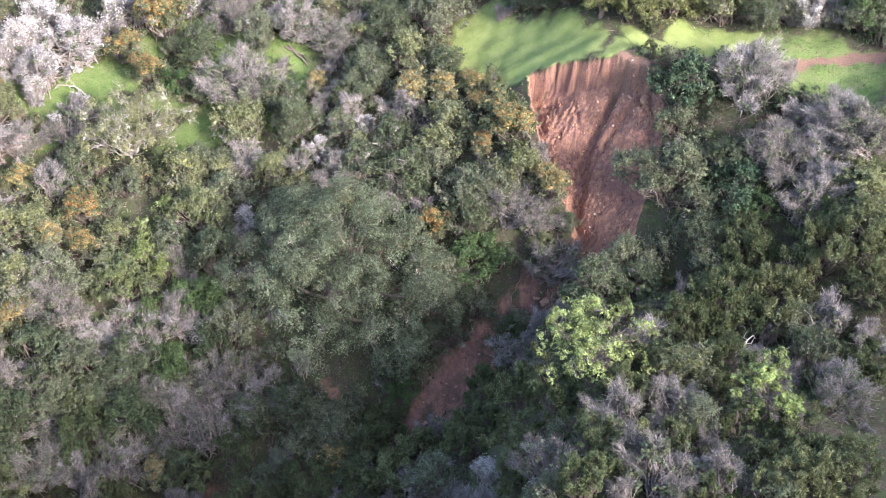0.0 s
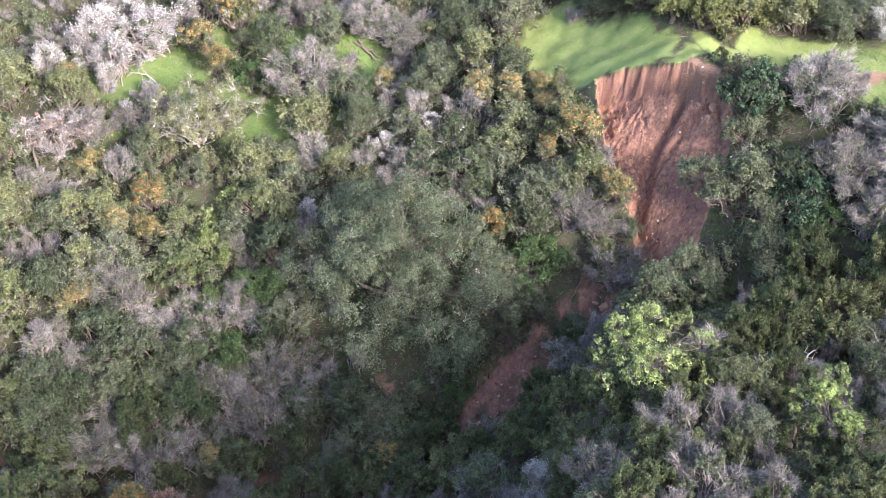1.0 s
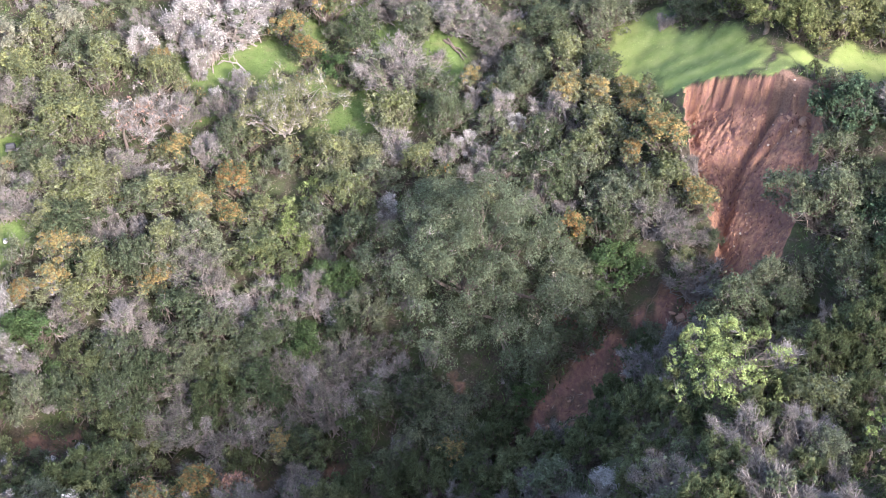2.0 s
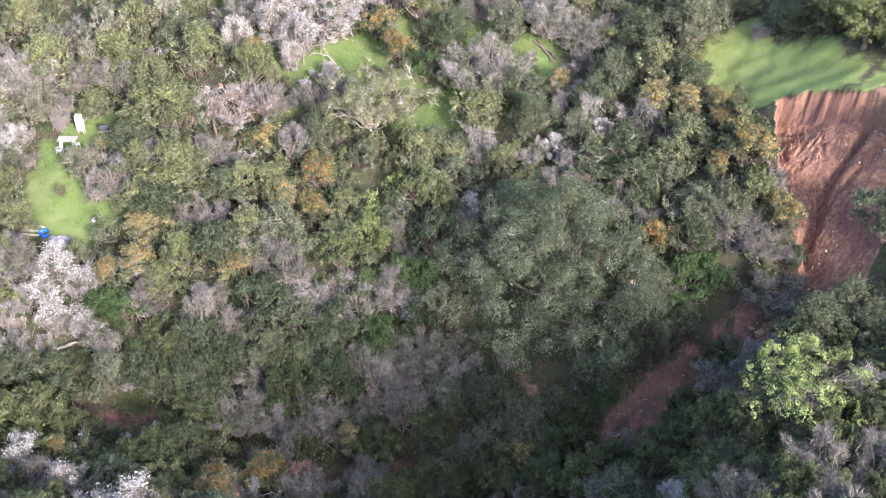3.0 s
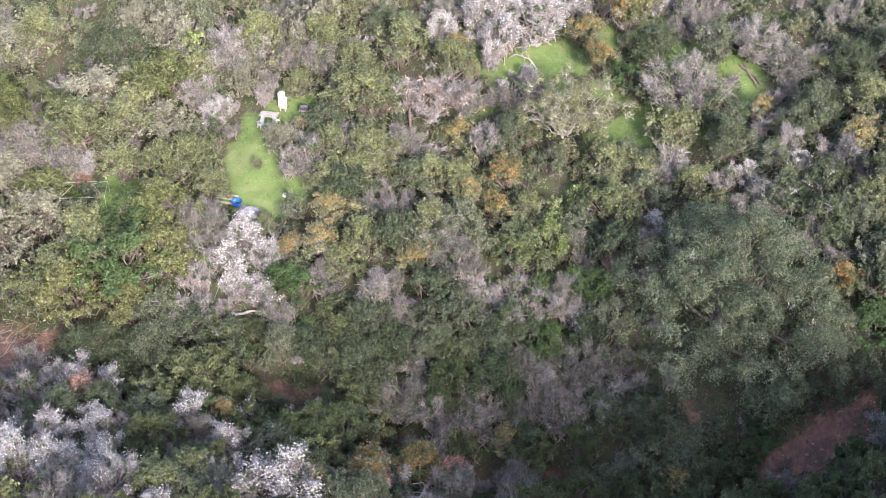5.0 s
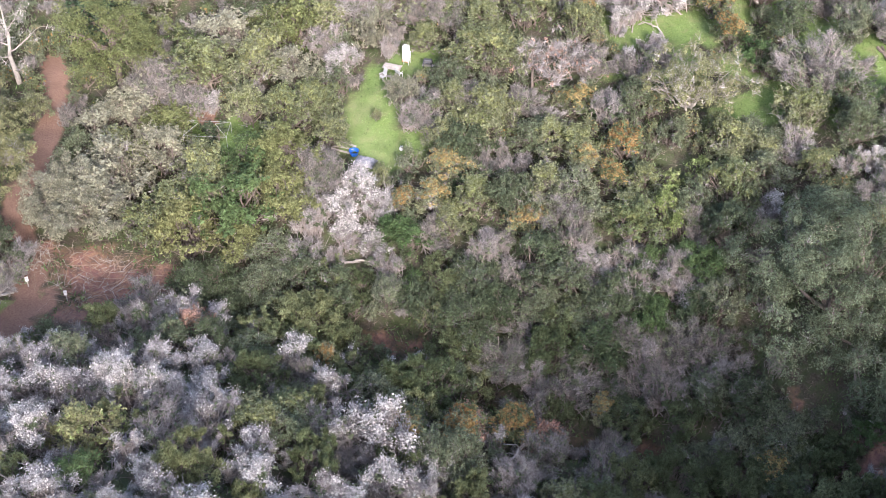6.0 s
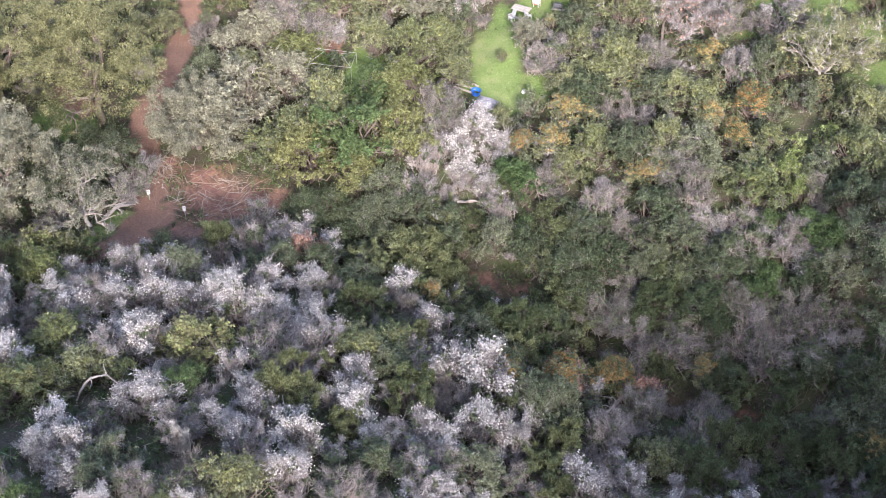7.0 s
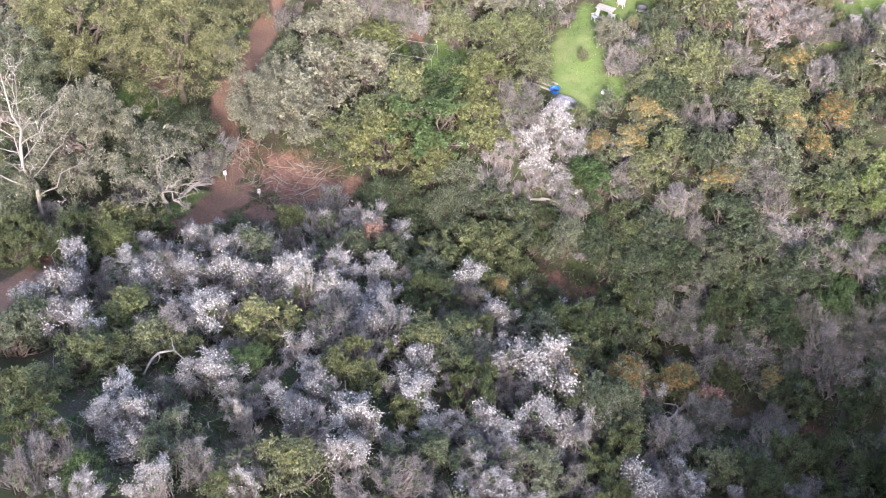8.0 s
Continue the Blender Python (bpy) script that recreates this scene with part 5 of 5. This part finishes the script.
for x, y, rz in ((-65.65, 47.45, 45), (-69.76, 46.96, 60)):
    sg = holder("sign_post", on(x, y, rz), "small white notice plate on a short wooden post", "sign", "notice signs at the clearing")
    part("post", box(0.08, 0.08, 1.1, (0, 0.03, 0.45)), WOOD, sg)
    pl = part("plate", box(0.28, 0.03, 0.44, (0, -0.04, 0.95), (-18, 0, 0)), PLASTIC, sg, "white plate")
    for k in range(3):
        part("print_bar", box(0.19 - 0.045 * k, 0.008, 0.035, (0, -0.062 + 0.034 * k, 1.05 - 0.09 * k), (-18, 0, 0), 0), INK, pl)


# ---- dead wood ----
def dead_tree(name, seed, x, y, h, girth, label, arms=16, mat="palebark", lean=(0, 0), fine=500):
    rng = np.random.RandomState(seed)
    root = holder(name, on(x, y, 0, -0.2), label, "dead tree")
    top = np.array([lean[0], lean[1], h])
    spine = bent(rng, (0, 0, 0), top, 9, 0.02)

    def limb(part_name, tris, m, kind=""):
        o = new(part_name, soup(tris, part_name, M[m]))
        o.parent = root
        tagged(o, kind=kind)
    limb("trunk", tube(spine, girth, girth * 0.2, 9), mat)
    tips = []
    for k in range(arms):
        s = 0.18 + 0.78 * k / arms
        a = spine[int(s * 8)] * (1 - (s * 8) % 1) + spine[min(int(s * 8) + 1, 8)] * ((s * 8) % 1)
        ang = k * 2.4 + rng.uniform(-0.4, 0.4)
        ln = h * (0.42 - 0.22 * s) * rng.uniform(0.7, 1.25)
        b = a + ln * np.array([math.cos(ang), math.sin(ang), rng.uniform(0.5, 1.1)])
        line = bent(rng, a, b, 7, 0.03, -0.05)
        bits = [tube(line, girth * 0.36 * (1.15 - s), girth * 0.06, 6)]
        for j in range(5):
            p = line[2 + j % 5]
            e = p + ln * rng.uniform(0.2, 0.45) * unit(rng.normal(size=3) + (b - a) / ln)
            bits.append(tube(bent(rng, p, e, 5, 0.05), girth * 0.09, girth * 0.02, 4))
            tips.append(e)
        limb("branch", np.concatenate(bits), mat)
    if fine:
        k = rng.randint(0, len(tips), fine)
        at = np.array(tips)[k] + rng.normal(size=(fine, 3)) * 0.2
        limb("brushwood", twigs(rng, at, rng.normal(size=(fine, 3)), 0.7, 0.035), "paletwig", "stuff")
    return root


dead_tree("dead_tree", 301, -75.65, 32.07, 15.5, 0.2, "tall dead tree with bleached white branches", 20, lean=(-0.6, 0.2))
dead_tree("dead_snag", 302, -42.46, 86.66, 5.5, 0.16, "thin dark dead trunk standing at the clearing", 6, "bark", fine=150)
dead_tree("dead_tree", 303, -90.04, 66.06, 9.0, 0.28, "pale dead trunk beside the dirt trail", 9)


def fallen(x0, y0, x1, y1, r, seed, label, mat="palebark", name="fallen_branch", arch=0.25, forks=4, group="fallen branches", wild=0.035):
    """a crooked branch lying on the ground"""
    rng = np.random.RandomState(seed)
    a, b = np.array([x0, y0, float(land(x0, y0))]), np.array([x1, y1, float(land(x1, y1))])
    ln = np.linalg.norm(b - a)
    line = bent(rng, (0, 0, 0), b - a, 8, wild)
    line[:, 2] = np.array([float(land(a[0] + p[0], a[1] + p[1])) for p in line]) - a[2] + r * 0.6 + arch * np.sin(np.linspace(0, np.pi, 8))
    bits = [tube(line, r, r * 0.4, 6)]
    for k in range(forks):
        p = line[2 + k % 6]
        bits.append(tube(bent(rng, p, p + unit(rng.normal(size=3) + (b - a) / ln + (0, 0, 0.25)) * ln * rng.uniform(0.15, 0.4), 5, 0.1), r * 0.5, r * 0.15, 5))
    o = new(name, soup(np.concatenate(bits), name, M[mat]))
    o.matrix_basis = Matrix.Translation(a)
    return tagged(o, label, "branch", group)


fallen(-47.89, 63.35, -45.86, 64.75, 0.13, 401, "pale bare log lying on a sandy bank", forks=2)
fallen(-70.97, 42.66, -70.47, 45.87, 0.22, 402, "thick curved pale log at the edge of the grass", forks=2, arch=0.6)
fallen(-34.50, 98.53, -37.46, 98.74, 0.1, 403, "pale fallen branch arching over the grass", arch=0.8)
fallen(-26.64, 109.61, -24.55, 108.60, 0.08, 404, "bleached branch lying on the turf", forks=2)
fallen(-37.93, 92.75, -36.33, 93.63, 0.08, 405, "grey branch lying on the turf", forks=2)
fallen(-15.89, 104.55, -13.54, 102.37, 0.16, 406, "long weathered timber lying on the grassy bank", "bark", "fallen_timber", 0.1, 0)
fallen(-15.58, 104.82, -13.29, 102.68, 0.14, 407, "long weathered timber beside its twin", "bark", "fallen_timber", 0.1, 0)
fallen(-49.08, 24.43, -47.80, 27.19, 0.1, 408, "bleached forked branch among the shrubs", arch=1.9)
fallen(-37.36, 30.74, -37.19, 33.54, 0.09, 409, "bleached branch among blossoming shrubs", arch=1.7)
fallen(10.00, 45.55, 12.57, 46.43, 0.11, 410, "bleached branches sprawling over the brush", arch=1.9, forks=8)
fallen(25.83, 65.14, 29.24, 67.64, 0.12, 411, "bleached crooked limbs above the brush", arch=1.8, forks=8)
fallen(-25.28, 52.29, -25.32, 57.64, 0.12, 412, "bleached forked limb in the ravine", arch=1.2, forks=6)
fallen(20.97, 62.42, 23.73, 66.82, 0.08, 413, "grey bare limb in the brush", arch=1.4, forks=6)
fallen(5.62, 76.06, 6.64, 78.26, 0.06, 414, "exposed pale root on the raw soil", "root", "exposed_root", 0.2, 2, "roots in the landslide")
fallen(4.24, 73.51, 5.64, 74.95, 0.06, 415, "exposed pale root in the gully", "root", "exposed_root", 0.3, 2, "roots in the landslide")
fallen(7.50, 76.60, 9.52, 73.48, 0.07, 416, "tangled roots over a clay boulder", "root", "exposed_root", 0.4, 5, "roots in the landslide")
fallen(7.81, 85.80, 9.00, 86.16, 0.07, 417, "bleached root hanging from the scar's wall", "palebark", "exposed_root", 0.3, 4, "roots in the landslide")
fallen(11.03, 80.70, 11.64, 79.85, 0.05, 418, "short pale root in the scar", "palebark", "exposed_root", 0.1, 1, "roots in the landslide")
fallen(-2.33, 66.87, -1.23, 68.26, 0.06, 419, "bleached stick standing out of the gully", "palebark", "exposed_root", 0.5, 2, "roots in the landslide")

# sticks strewn over the trampled clearing
rng = np.random.RandomState(55)
cx, cy = -65.25, 51.00
tx, ty = -71.45, 50.64
for k in range(280):
    heap = k < 80
    x, y = ((tx, ty) if heap else (cx, cy)) + rng.normal(size=2) * (1.1 if heap else 2.3)
    a, ln = rng.uniform(0, 6.28), rng.uniform(0.5, 2.1)
    fallen(x, y, x + ln * math.cos(a), y + ln * math.sin(a), rng.uniform(0.016, 0.034), 500 + k, "dry pale stick strewn over the red clearing", "palebark" if k % 3 == 0 else "root", "stick", 0.3 if heap else 0.03, 1, "sticks on the clearing", 0.012)


# ---- stones of the landslide ----
def stone(seed):
    rng = random.Random(seed)
    bm = bmesh.new()
    bmesh.ops.create_icosphere(bm, subdivisions=1, radius=1)
    for v in bm.verts:
        v.co *= rng.uniform(0.7, 1.15)
        v.co.z *= 0.7
    me = bpy.data.meshes.new("stone")
    bm.to_mesh(me)
    bm.free()
    return me


def place_stone(me, material, x, y, r, rng, label):
    o = new("stone", me)
    o.matrix_basis = on(x, y, rng.uniform(0, 360), 0.25 * r, rng.uniform(-30, 30), rng.uniform(-30, 30)) @ Matrix.Diagonal((r, r * rng.uniform(0.6, 1), r * rng.uniform(0.6, 1), 1))
    return tagged(o, label, "stone", "stones in the landslide")


clay, pale = [stone(s) for s in range(5)], [stone(s + 9) for s in range(3)]
for me in clay:
    me.materials.append(STONE)
for me in pale:
    me.materials.append(PALESTONE)
rng = random.Random(77)
for x, y, r in ((8.69, 76.76, 0.75), (7.97, 76.87, 0.4), (3.32, 70.35, 0.45), (3.11, 71.58, 0.35), (-1.13, 68.21, 0.3), (16.87, 88.87, 0.5), (16.43, 88.29, 0.4), (17.12, 89.44, 0.35), (15.76, 89.66, 0.3), (-46.85, 102.89, 0.3)):
    place_stone(rng.choice(clay), STONE, x, y, r, rng, "reddish clay boulder on the landslide")
for k in range(170):
    s = rng.random()
    on_groove = rng.random() < 0.55
    line = GROOVE if on_groove else GULLY[:6]
    i = min(int(s * (len(line) - 1)), len(line) - 2)
    f = s * (len(line) - 1) - i
    x, y = line[i] * (1 - f) + line[i + 1] * f + np.array([rng.gauss(0.9 if on_groove else 0, 1.2), rng.gauss(0, 0.9)])
    light = rng.random() < 0.3
    place_stone(rng.choice(pale if light else clay), None, x, y, rng.uniform(0.05, 0.2) * (0.8 if light else 1), rng, "pale stone on the raw soil" if light else "clod of red clay on the landslide")
